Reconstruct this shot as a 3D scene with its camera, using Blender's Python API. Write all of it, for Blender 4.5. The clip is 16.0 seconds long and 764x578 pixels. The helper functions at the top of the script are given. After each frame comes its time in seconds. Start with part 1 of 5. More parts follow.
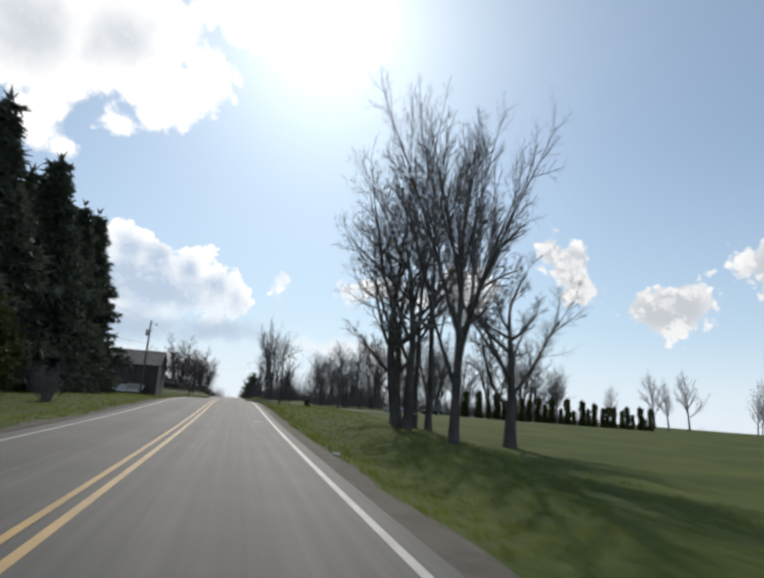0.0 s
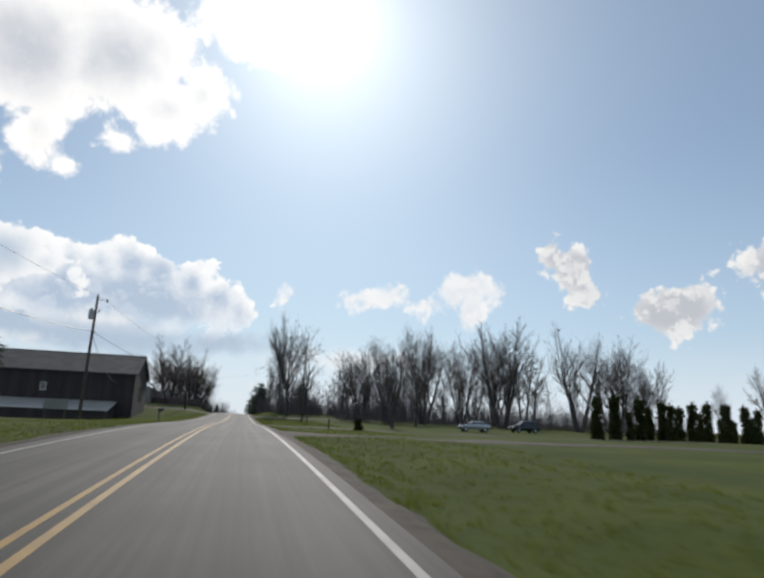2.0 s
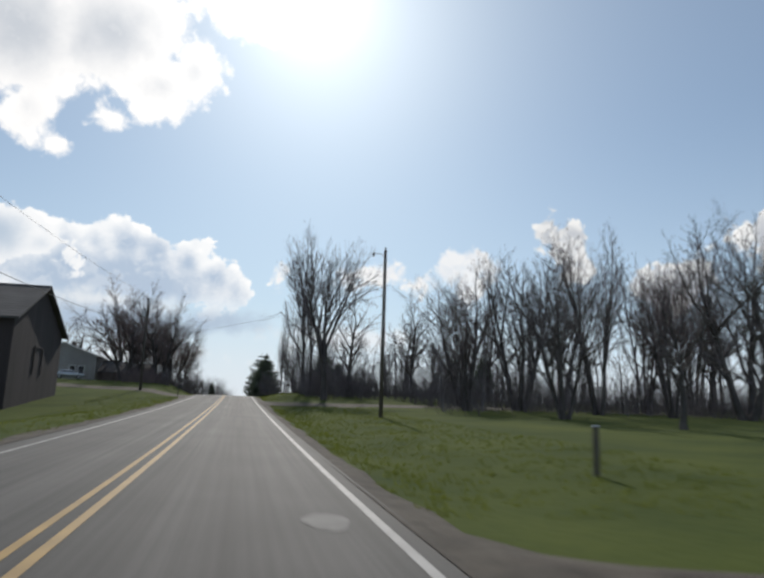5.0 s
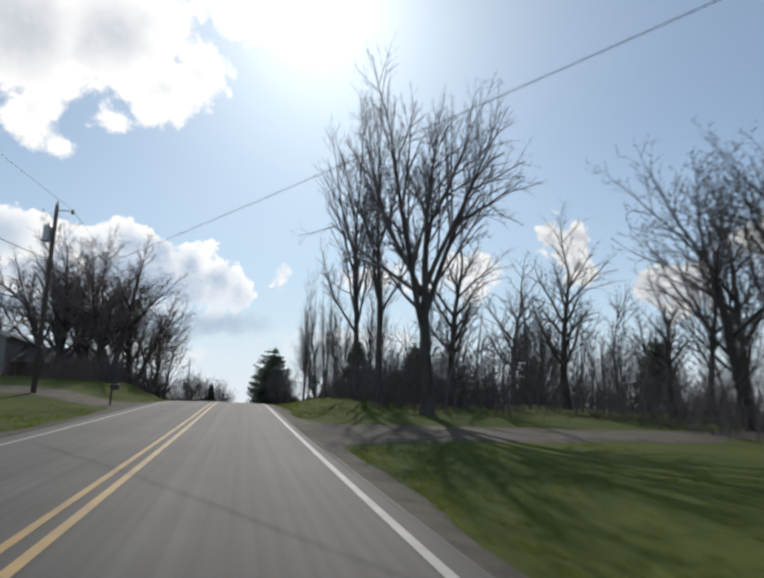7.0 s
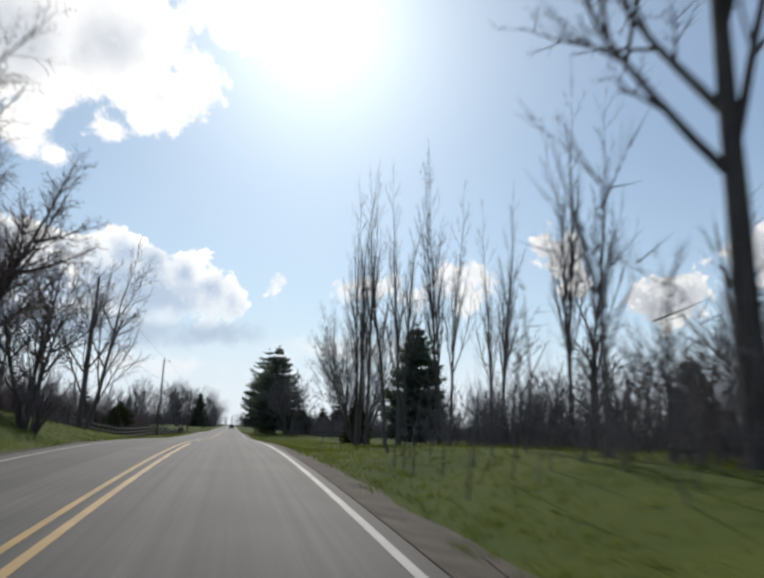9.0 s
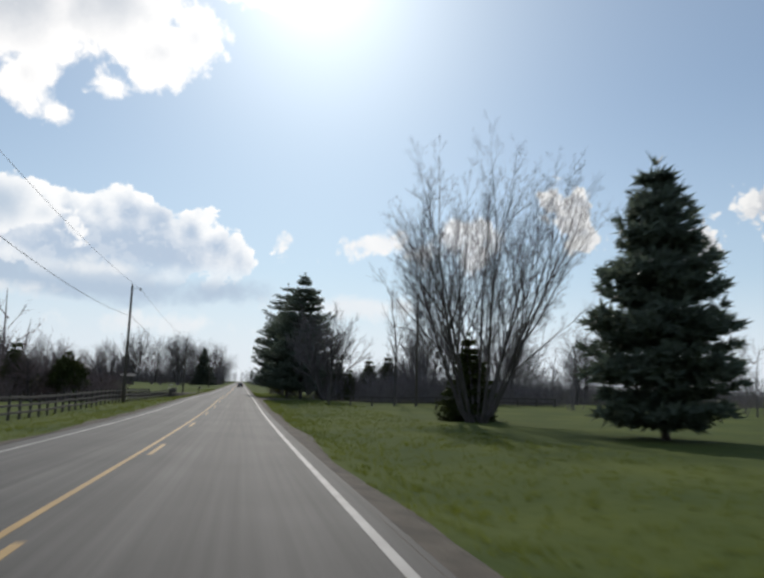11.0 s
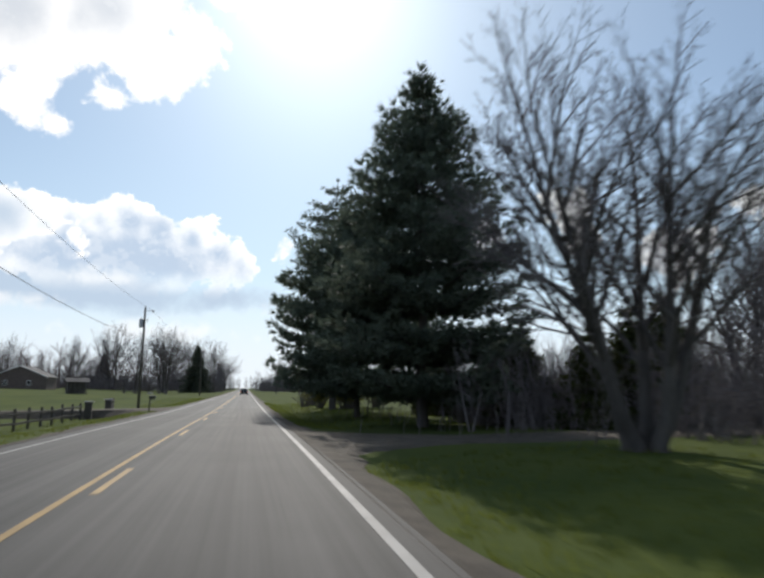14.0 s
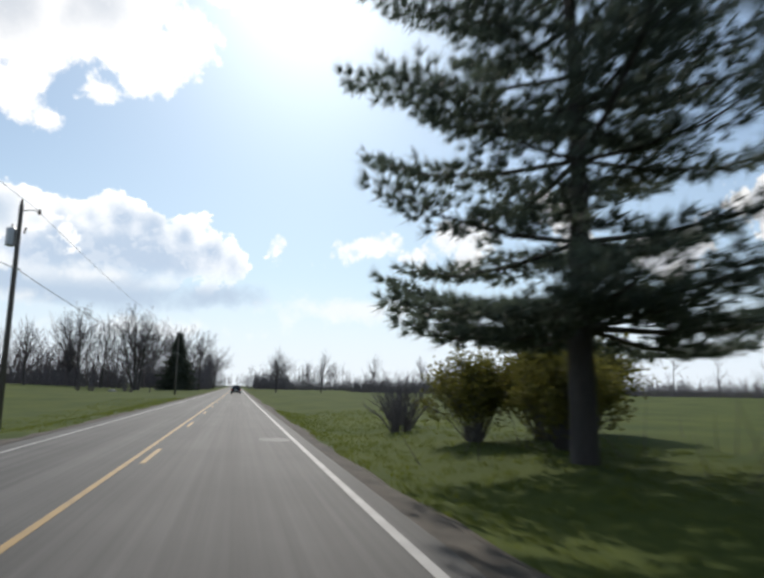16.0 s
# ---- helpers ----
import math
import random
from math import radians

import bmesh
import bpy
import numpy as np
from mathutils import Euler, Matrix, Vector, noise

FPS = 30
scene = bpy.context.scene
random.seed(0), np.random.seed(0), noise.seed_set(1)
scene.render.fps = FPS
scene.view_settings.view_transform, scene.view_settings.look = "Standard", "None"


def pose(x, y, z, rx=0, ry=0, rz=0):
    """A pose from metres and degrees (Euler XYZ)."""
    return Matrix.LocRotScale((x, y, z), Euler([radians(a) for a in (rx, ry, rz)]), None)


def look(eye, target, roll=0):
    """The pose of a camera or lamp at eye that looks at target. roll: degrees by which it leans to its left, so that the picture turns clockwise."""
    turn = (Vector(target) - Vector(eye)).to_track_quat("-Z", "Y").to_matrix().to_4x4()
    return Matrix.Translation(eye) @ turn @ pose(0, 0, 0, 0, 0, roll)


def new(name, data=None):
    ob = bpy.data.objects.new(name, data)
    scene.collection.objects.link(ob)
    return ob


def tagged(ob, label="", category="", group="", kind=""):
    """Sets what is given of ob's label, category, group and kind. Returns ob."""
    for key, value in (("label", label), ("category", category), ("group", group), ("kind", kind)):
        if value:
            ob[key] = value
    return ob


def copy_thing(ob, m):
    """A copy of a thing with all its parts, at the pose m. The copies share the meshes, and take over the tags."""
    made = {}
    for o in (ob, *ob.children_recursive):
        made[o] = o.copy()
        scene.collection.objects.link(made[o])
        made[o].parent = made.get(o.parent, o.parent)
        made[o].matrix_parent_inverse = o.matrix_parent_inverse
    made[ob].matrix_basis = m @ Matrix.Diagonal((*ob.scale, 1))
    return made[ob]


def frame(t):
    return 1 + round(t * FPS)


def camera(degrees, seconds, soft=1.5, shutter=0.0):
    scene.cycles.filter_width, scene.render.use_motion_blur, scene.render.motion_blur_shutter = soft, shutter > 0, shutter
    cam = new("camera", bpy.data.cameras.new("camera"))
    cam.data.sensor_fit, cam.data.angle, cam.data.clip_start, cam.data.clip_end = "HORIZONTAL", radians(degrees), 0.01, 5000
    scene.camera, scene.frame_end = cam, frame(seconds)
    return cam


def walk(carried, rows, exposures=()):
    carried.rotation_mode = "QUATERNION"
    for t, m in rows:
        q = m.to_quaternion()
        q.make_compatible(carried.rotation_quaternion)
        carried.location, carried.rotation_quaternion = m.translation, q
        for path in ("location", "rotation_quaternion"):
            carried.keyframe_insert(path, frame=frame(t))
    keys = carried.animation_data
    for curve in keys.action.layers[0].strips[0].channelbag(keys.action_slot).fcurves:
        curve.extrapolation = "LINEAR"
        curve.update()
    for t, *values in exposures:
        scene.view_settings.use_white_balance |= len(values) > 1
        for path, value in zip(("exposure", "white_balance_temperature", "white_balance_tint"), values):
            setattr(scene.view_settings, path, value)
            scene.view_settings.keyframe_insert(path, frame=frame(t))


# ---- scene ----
FOV = 60.5
SPEED = 22.4
EYE = 1.5

# the road's slope along its length, and its height as the sum of it
_s = np.arange(-400.0, 3600.0, 1.0)
_slope = np.interp(_s, [-60, -20, 10, 45, 80, 107, 130, 155, 180, 195, 210, 236, 258, 285, 310, 345, 375, 560],
                   [0.0, 0.0389, 0.0431, 0.0579, 0.0327, 0.0196, 0.0337, 0.0384, 0.0452, 0.0485, 0.0276, -0.0123, -0.0199, -0.0092, 0.002, -0.0114, -0.0035, -0.0002])
_k = np.ones(11) / 11
_slope = np.convolve(np.pad(_slope, 5, mode="edge"), _k, mode="valid")
_z = np.concatenate([[0.0], np.cumsum(_slope)[:-1]])
_z -= np.interp(0.0, _s, _z)


def road_z(y):
    return float(np.interp(y, _s, _z))


cam = camera(FOV, 16.0, soft=2.8, shutter=0.35)
# seconds, yaw, pitch, roll
TURNS = [
    (0.0, -11.88, 12.12, 3.84), (0.5, -12.07, 12.14, 3.10), (1.0, -11.91, 12.41, 3.08), (1.5, -11.59, 12.61, 2.83),
    (2.0, -11.59, 12.89, 2.29), (2.5, -11.70, 12.71, 1.52), (3.0, -11.76, 12.21, 1.68), (3.5, -11.68, 11.62, 1.92),
    (4.0, -11.81, 11.18, 2.38), (4.2, -11.90, 11.05, 2.30), (5.2, -11.94, 10.93, 1.56), (6.3, -11.97, 10.82, 0.81),
    (6.5, -11.97, 10.87, 0.81), (7.0, -11.75, 11.10, 1.83), (7.5, -12.16, 11.15, 1.69), (8.0, -12.38, 11.74, 2.26),
    (8.2, -12.43, 11.99, 2.10), (9.2, -12.19, 11.97, 1.98), (10.3, -11.92, 10.47, 1.85), (10.5, -11.92, 9.86, 1.78),
    (11.0, -11.75, 8.23, 1.68), (11.5, -11.79, 7.78, 1.47), (12.0, -11.94, 7.98, 0.99), (12.5, -11.99, 8.22, 0.90),
    (13.0, -11.94, 8.22, 0.22), (13.5, -11.74, 8.48, 0.08), (14.0, -11.55, 8.59, 0.48), (14.5, -11.46, 8.53, 1.03),
    (15.0, -11.53, 8.57, 1.31), (15.5, -11.84, 8.56, 1.40), (16.0, -12.22, 8.46, 0.84)]


def lane_x(t):
    return float(np.interp(t, [0, 1.5, 2.5, 3.5, 4.2, 7, 8.2, 10.5, 11, 12.5, 13.5, 14.5, 16], [1.78, 1.92, 1.93, 1.86, 1.82, 1.8, 1.78, 2.07, 2.13, 2.31, 2.28, 2.03, 1.91]))


walk(cam, [(t, pose(lane_x(t), SPEED * t, road_z(SPEED * t) + EYE, 90 + pitch, 0, yaw) @ pose(0, 0, 0, 0, 0, roll))
           for t, yaw, pitch, roll in TURNS], exposures=[(0.0, 0.0), (1.0, 0.0), (1.6, -0.15), (6.5, -0.15), (7.5, -0.02), (8.2, 0.0), (10.5, -0.10), (13.0, -0.10), (14.0, 0.10), (16.0, 0.10)])

# ---------------------------------------------------------------- light
SUN_EL, SUN_AZ = 35.0, 6.0


def heading(az, el):
    a, e = radians(az), radians(el)
    return Vector((math.sin(a) * math.cos(e), math.cos(a) * math.cos(e), math.sin(e)))


sun_data = bpy.data.lights.new("sun", "SUN")
sun_data.energy, sun_data.angle, sun_data.color = 3.2, radians(0.5), (1.0, 0.94, 0.86)
sun = new("sun", sun_data)
sun.matrix_world = look(heading(SUN_AZ, SUN_EL) * 300, (0, 0, 0))

world = bpy.data.worlds.new("sky")
scene.world = world
world.use_nodes = True
wt = world.node_tree
wt.nodes.clear()


def wnode(kind, **values):
    n = wt.nodes.new(kind)
    for key, v in values.items():
        n.inputs[int(key[1:])].default_value = v
    return n


def wmath(op, a, b=None, c=None, clamp=False):
    n = wt.nodes.new("ShaderNodeMath")
    n.operation, n.use_clamp = op, clamp
    for i, v in enumerate((a, b, c)):
        if v is None:
            continue
        if isinstance(v, (int, float)):
            n.inputs[i].default_value = v
        else:
            wt.links.new(v, n.inputs[i])
    return n.outputs[0]


def wmix(fac, a, b, blend="MIX"):
    n = wt.nodes.new("ShaderNodeMix")
    n.data_type, n.blend_type = "RGBA", blend
    for i, v in ((0, fac), (6, a), (7, b)):
        if isinstance(v, (int, float, tuple)):
            n.inputs[i].default_value = v
        else:
            wt.links.new(v, n.inputs[i])
    return n.outputs[2]


def wsmooth(v, lo, hi):
    n = wt.nodes.new("ShaderNodeMapRange")
    n.interpolation_type = "SMOOTHSTEP"
    wt.links.new(v, n.inputs[0])
    n.inputs[1].default_value, n.inputs[2].default_value = lo, hi
    return n.outputs[0]


sky = wt.nodes.new("ShaderNodeTexSky")
sky.sky_type, sky.sun_disc = "NISHITA", False
sky.sun_elevation, sky.sun_rotation = radians(SUN_EL), radians(SUN_AZ)
sky.air_density, sky.dust_density, sky.ozone_density = 1.0, 0.6, 3.0
coord = wt.nodes.new("ShaderNodeTexCoord").outputs["Generated"]
split = wt.nodes.new("ShaderNodeSeparateXYZ")
wt.links.new(coord, split.inputs[0])
dx, dy, dz = split.outputs
DEG = 57.29578
az = wmath("MULTIPLY", wmath("ARCTAN2", dx, dy), DEG)
el = wmath("MULTIPLY", wmath("ARCSINE", dz), DEG)


def wnoise(scale, detail, rough):
    n = wt.nodes.new("ShaderNodeTexNoise")
    n.inputs["Scale"].default_value, n.inputs["Detail"].default_value, n.inputs["Roughness"].default_value = scale, detail, rough
    wt.links.new(coord, n.inputs["Vector"])
    return wmath("SUBTRACT", n.outputs["Fac"], 0.5)


lifted = wt.nodes.new("ShaderNodeVectorMath")
lifted.operation = "ADD"
wt.links.new(coord, lifted.inputs[0])
lifted.inputs[1].default_value = (0.004, 0.0, 0.011)


def wcells(scale, at):
    n = wt.nodes.new("ShaderNodeTexVoronoi")
    n.feature = "SMOOTH_F1"
    n.inputs["Scale"].default_value, n.inputs["Smoothness"].default_value = scale, 0.25
    warp = wt.nodes.new("ShaderNodeTexNoise")
    warp.inputs["Scale"].default_value = scale * 0.8
    wt.links.new(at, warp.inputs["Vector"])
    mixed = wmix(0.05, at, warp.outputs["Color"])
    wt.links.new(mixed, n.inputs["Vector"])
    return wmath("SUBTRACT", 0.42, n.outputs["Distance"])


heads, buds_of = wcells(22.0, coord), wcells(56.0, coord)
heads_up, buds_up = wcells(22.0, lifted.outputs[0]), wcells(56.0, lifted.outputs[0])
billow = wnoise(14.0, 7.0, 0.60)
puff = wnoise(38.0, 5.0, 0.55)
broad = wnoise(4.5, 5.0, 0.55)
soft = wnoise(9.0, 3.0, 0.5)
# the sides of the lobes that face the light
facing = wmath("ADD", wmath("SUBTRACT", heads, heads_up), wmath("MULTIPLY", wmath("SUBTRACT", buds_of, buds_up), 0.45))
sunny = wsmooth(facing, -0.10, 0.22)


def cloud(blobs, rough=1.0, lobes=1.0):
    """How thick a cloud is, from a few ellipses (azimuth, elevation, half width, half height): first with a billowing edge, then smoother."""
    best = None
    for a, e, ra, re in blobs:
        u = wmath("MULTIPLY", wmath("SUBTRACT", az, a), 1.0 / ra)
        v = wmath("MULTIPLY", wmath("SUBTRACT", el, e), 1.0 / re)
        r = wmath("SQRT", wmath("ADD", wmath("MULTIPLY", u, u), wmath("MULTIPLY", v, v)))
        body = wmath("MULTIPLY", wmath("SUBTRACT", 1.0, r), min(ra, re) / 2.2)
        best = body if best is None else wmath("SMOOTH_MAX", best, body, 0.45)
    plain = wmath("ADD", best, wmath("ADD", wmath("MULTIPLY", soft, 2.4 * rough), wmath("ADD", wmath("MULTIPLY", billow, 3.2 * rough), wmath("MULTIPLY", puff, 1.2 * rough))))
    wild = wmath("ADD", wmath("MULTIPLY", billow, 2.6 * rough), wmath("MULTIPLY", puff, 1.3 * rough))
    wild = wmath("ADD", wild, wmath("ADD", wmath("MULTIPLY", heads, 2.4 * lobes), wmath("MULTIPLY", buds_of, 1.2 * lobes)))
    return wmath("ADD", best, wild), plain


# banks low ahead, heaped clouds over them, tattered cloud high ahead, small puffs beside them
bank = cloud([(-12, 7.4, 14, 2.3), (-22, 8.5, 9, 3.4), (-2, 7.4, 6, 1.6)], 0.35, 0.1)
streak = cloud([(-11.5, 8.6, 5.0, 0.9), (-5.0, 8.9, 3.4, 0.7), (-18.5, 6.4, 4.6, 1.2), (-8, 4.3, 12, 1.2), (9, 6.6, 9, 1.6), (-2.0, 10.0, 2.6, 0.4)], 0.42, 0.15)
heap = cloud([(-17.0, 12.8, 2.6, 2.5), (-14.6, 12.9, 2.0, 2.2), (-12.4, 13.0, 1.9, 2.0), (-10.2, 13.2, 2.2, 2.4), (-7.6, 12.4, 2.2, 2.3), (-5.0, 12.1, 2.4, 2.5), (-2.8, 11.2, 2.2, 2.3),
              (-0.9, 10.0, 1.8, 2.0), (-9, 10.2, 9.6, 3.4), (-14, 10.6, 7, 3.6), (-21, 11.0, 5, 3.2)], 0.46, 0.30)
front = cloud([(-19.6, 12.8, 3.8, 3.0), (-16.2, 12.4, 2.2, 1.7), (-14.4, 11.6, 1.5, 1.0), (-26, 12, 6, 4)], 0.28, 0.42)
high = cloud([(-20, 28, 8, 6.0), (-13, 29.5, 8, 5.2), (-15, 28.2, 5, 4.4), (-8.5, 26.0, 4.6, 3.4), (-5.8, 27.6, 3.2, 4.0), (-18.6, 22.4, 2.7, 3.2),
              (-15.7, 20.0, 1.6, 1.5), (-12.4, 23.0, 1.8, 1.3), (-22, 18.5, 2.4, 3), (0, 33.5, 9, 3.6), (-30, 24, 8, 6)], 0.42, 0.34)
small = cloud([(3.5, 12.2, 1.3, 1.1), (6.2, 10.5, 1.5, 0.9), (9.0, 12.0, 2.6, 1.3), (12.4, 12.4, 2.8, 1.6), (15.6, 11.8, 2.4, 1.5), (18.2, 12.9, 1.9, 1.8), (20.0, 13.4, 1.9, 2.0),
               (21.8, 12.7, 1.7, 1.4), (19.5, 11.0, 1.8, 2.0), (-2.2, 16.8, 0.4, 0.3)], 0.26, 0.34)
side = cloud([(26.7, 15.9, 1.7, 2.1), (28.4, 14.5, 2.4, 2.3), (29.6, 12.8, 2.4, 1.8), (36, 11, 5, 2.6), (48, 14, 8, 4)], 0.28, 0.40)
rest = wmath("SUBTRACT", wmath("MULTIPLY", broad, 3.6), 0.30)
behind = wsmooth(dy, 0.55, 0.1)

colour = wmix(1.0, sky.outputs[0], (0.70, 0.83, 0.87, 1.0), "MULTIPLY")
# milky air towards the horizon
mist = wsmooth(el, 26.0, 0.0)
colour = wmix(0.22, colour, (7.2, 8.3, 9.3, 1))
colour = wmix(wmath("MULTIPLY", mist, 0.55), colour, (7.0, 8.3, 9.4, 1))
colour = wmix(wmath("MULTIPLY", wsmooth(el, 10.0, 1.0), 0.75), colour, (8.2, 8.8, 9.7, 1))
# thickness, lit colour, core colour, depth of the lit rim, lobes, softness of the edge, cover
for (thick, plain), lit, core, rim_w, lobe, edge, cover in (
        (bank, (7.4, 8.2, 9.1, 1), (4.9, 6.0, 7.4, 1), 0.35, 0.0, 0.7, 0.95),
        (heap, (11.2, 11.2, 11.1, 1), (5.0, 6.1, 7.6, 1), 1.10, 0.26, 0.20, wsmooth(el, 7.0, 10.0)),
        (front, (10.4, 10.5, 10.6, 1), (5.6, 6.6, 7.8, 1), 1.20, 0.12, 0.25, wsmooth(el, 8.0, 11.0)),
        (streak, (9.4, 9.7, 9.9, 1), (8.8, 9.2, 9.6, 1), 0.6, 0.2, 0.55, 0.85),
        (side, (9.8, 9.8, 9.7, 1), (5.8, 6.1, 6.6, 1), 0.8, 0.8, 0.25, 1.0),
        (small, (10.2, 10.2, 10.2, 1), (8.6, 9.0, 9.5, 1), 0.8, 0.6, 0.4, 1.0),
        (high, (11.6, 11.4, 11.2, 1), (6.3, 6.7, 7.3, 1), 2.7, 0.16, 0.5, 1.0)):
    rim = wsmooth(plain, rim_w, rim_w * 0.12)
    near_rim = wsmooth(plain, rim_w * 2.6, rim_w * 0.4)
    bright = wmath("MAXIMUM", wmath("MULTIPLY", rim, wmath("MULTIPLY_ADD", sunny, 0.35 * min(1.0, lobe * 1.5), 1.0 - 0.35 * min(1.0, lobe * 1.5))), wmath("MULTIPLY", wmath("MULTIPLY", sunny, near_rim), lobe))
    tone = wmix(bright, core, lit)
    colour = wmix(wmath("MULTIPLY", wsmooth(thick, 0.0, edge), cover), colour, tone)
far = wmix(wsmooth(rest, 0.3, 1.2), (10.0, 10.0, 10.0, 1), (6.0, 6.6, 7.4, 1))
colour = wmix(wmath("MULTIPLY", wsmooth(rest, 0.0, 0.4), behind), colour, far)
# the bright ring of sky round the sun
sd = heading(SUN_AZ - 2, SUN_EL)
dot = wmath("ADD", wmath("ADD", wmath("MULTIPLY", dx, sd.x), wmath("MULTIPLY", dy, sd.y)), wmath("MULTIPLY", dz, sd.z))
dot = wmath("MAXIMUM", dot, 0.0)
ring = wmath("ADD", wmath("ADD", wmath("MULTIPLY", wmath("POWER", dot, 400.0), 5.0), wmath("MULTIPLY", wmath("POWER", dot, 70.0), 2.3)), wmath("MULTIPLY", wmath("POWER", dot, 14.0), 1.0))
glow = wt.nodes.new("ShaderNodeCombineXYZ")
for i, f in enumerate((1.0, 0.98, 0.94)):
    wt.links.new(wmath("MULTIPLY", ring, f), glow.inputs[i])
colour = wmix(1.0, colour, glow.outputs[0], "ADD")
back = wnode("ShaderNodeBackground")
back.inputs[1].default_value = 0.1
wt.links.new(colour, back.inputs[0])
wt.links.new(back.outputs[0], wt.nodes.new("ShaderNodeOutputWorld").inputs[0])

# ---------------------------------------------------------------- materials


def material(name, c1, c2, rough=0.8, scale=3.0, fine=30.0, bump=0.3, metal=0.0, island=0.0, depth=0.02, gloss=0.5, stretch=(1, 1, 1), through_light=0.0):
    """A surface whose colour wanders between c1 and c2 at two scales, with fine relief."""
    m = bpy.data.materials.new(name)
    m.use_nodes = True
    nt = m.node_tree
    p = nt.nodes["Principled BSDF"]
    p.inputs["Roughness"].default_value, p.inputs["Metallic"].default_value = rough, metal
    p.inputs["Specular IOR Level"].default_value = gloss
    tc = nt.nodes.new("ShaderNodeTexCoord")
    mp = nt.nodes.new("ShaderNodeMapping")
    mp.inputs["Scale"].default_value = stretch
    nt.links.new(tc.outputs["Object"], mp.inputs[0])
    n1, n2 = nt.nodes.new("ShaderNodeTexNoise"), nt.nodes.new("ShaderNodeTexNoise")
    for n, s, d in ((n1, scale, 4.0), (n2, fine, 3.0)):
        n.inputs["Scale"].default_value, n.inputs["Detail"].default_value = s, d
        nt.links.new(mp.outputs[0], n.inputs["Vector"])
    add = nt.nodes.new("ShaderNodeMath")
    add.operation = "MULTIPLY_ADD"
    nt.links.new(n2.outputs["Fac"], add.inputs[0])
    add.inputs[1].default_value = 0.5
    sub = nt.nodes.new("ShaderNodeMath")
    sub.operation = "MULTIPLY_ADD"
    nt.links.new(n1.outputs["Fac"], sub.inputs[0])
    sub.inputs[1].default_value, sub.inputs[2].default_value = 1.6, -0.55
    nt.links.new(sub.outputs[0], add.inputs[2])
    last = add.outputs[0]
    if island:
        g = nt.nodes.new("ShaderNodeNewGeometry")
        a2 = nt.nodes.new("ShaderNodeMath")
        a2.operation = "MULTIPLY_ADD"
        nt.links.new(g.outputs["Random Per Island"], a2.inputs[0])
        a2.inputs[1].default_value = island
        nt.links.new(last, a2.inputs[2])
        last = a2.outputs[0]
    mix = nt.nodes.new("ShaderNodeMix")
    mix.data_type, mix.clamp_factor = "RGBA", True
    nt.links.new(last, mix.inputs[0])
    mix.inputs[6].default_value, mix.inputs[7].default_value = (*c1, 1), (*c2, 1)
    nt.links.new(mix.outputs[2], p.inputs["Base Color"])
    if bump:
        b = nt.nodes.new("ShaderNodeBump")
        b.inputs["Strength"].default_value, b.inputs["Distance"].default_value = bump, depth
        nt.links.new(n2.outputs["Fac"], b.inputs["Height"])
        nt.links.new(b.outputs[0], p.inputs["Normal"])
    if through_light:
        tr = nt.nodes.new("ShaderNodeBsdfTranslucent")
        nt.links.new(mix.outputs[2], tr.inputs[0])
        ms = nt.nodes.new("ShaderNodeMixShader")
        ms.inputs[0].default_value = through_light
        nt.links.new(p.outputs[0], ms.inputs[1])
        nt.links.new(tr.outputs[0], ms.inputs[2])
        nt.links.new(ms.outputs[0], nt.nodes["Material Output"].inputs[0])
    return m


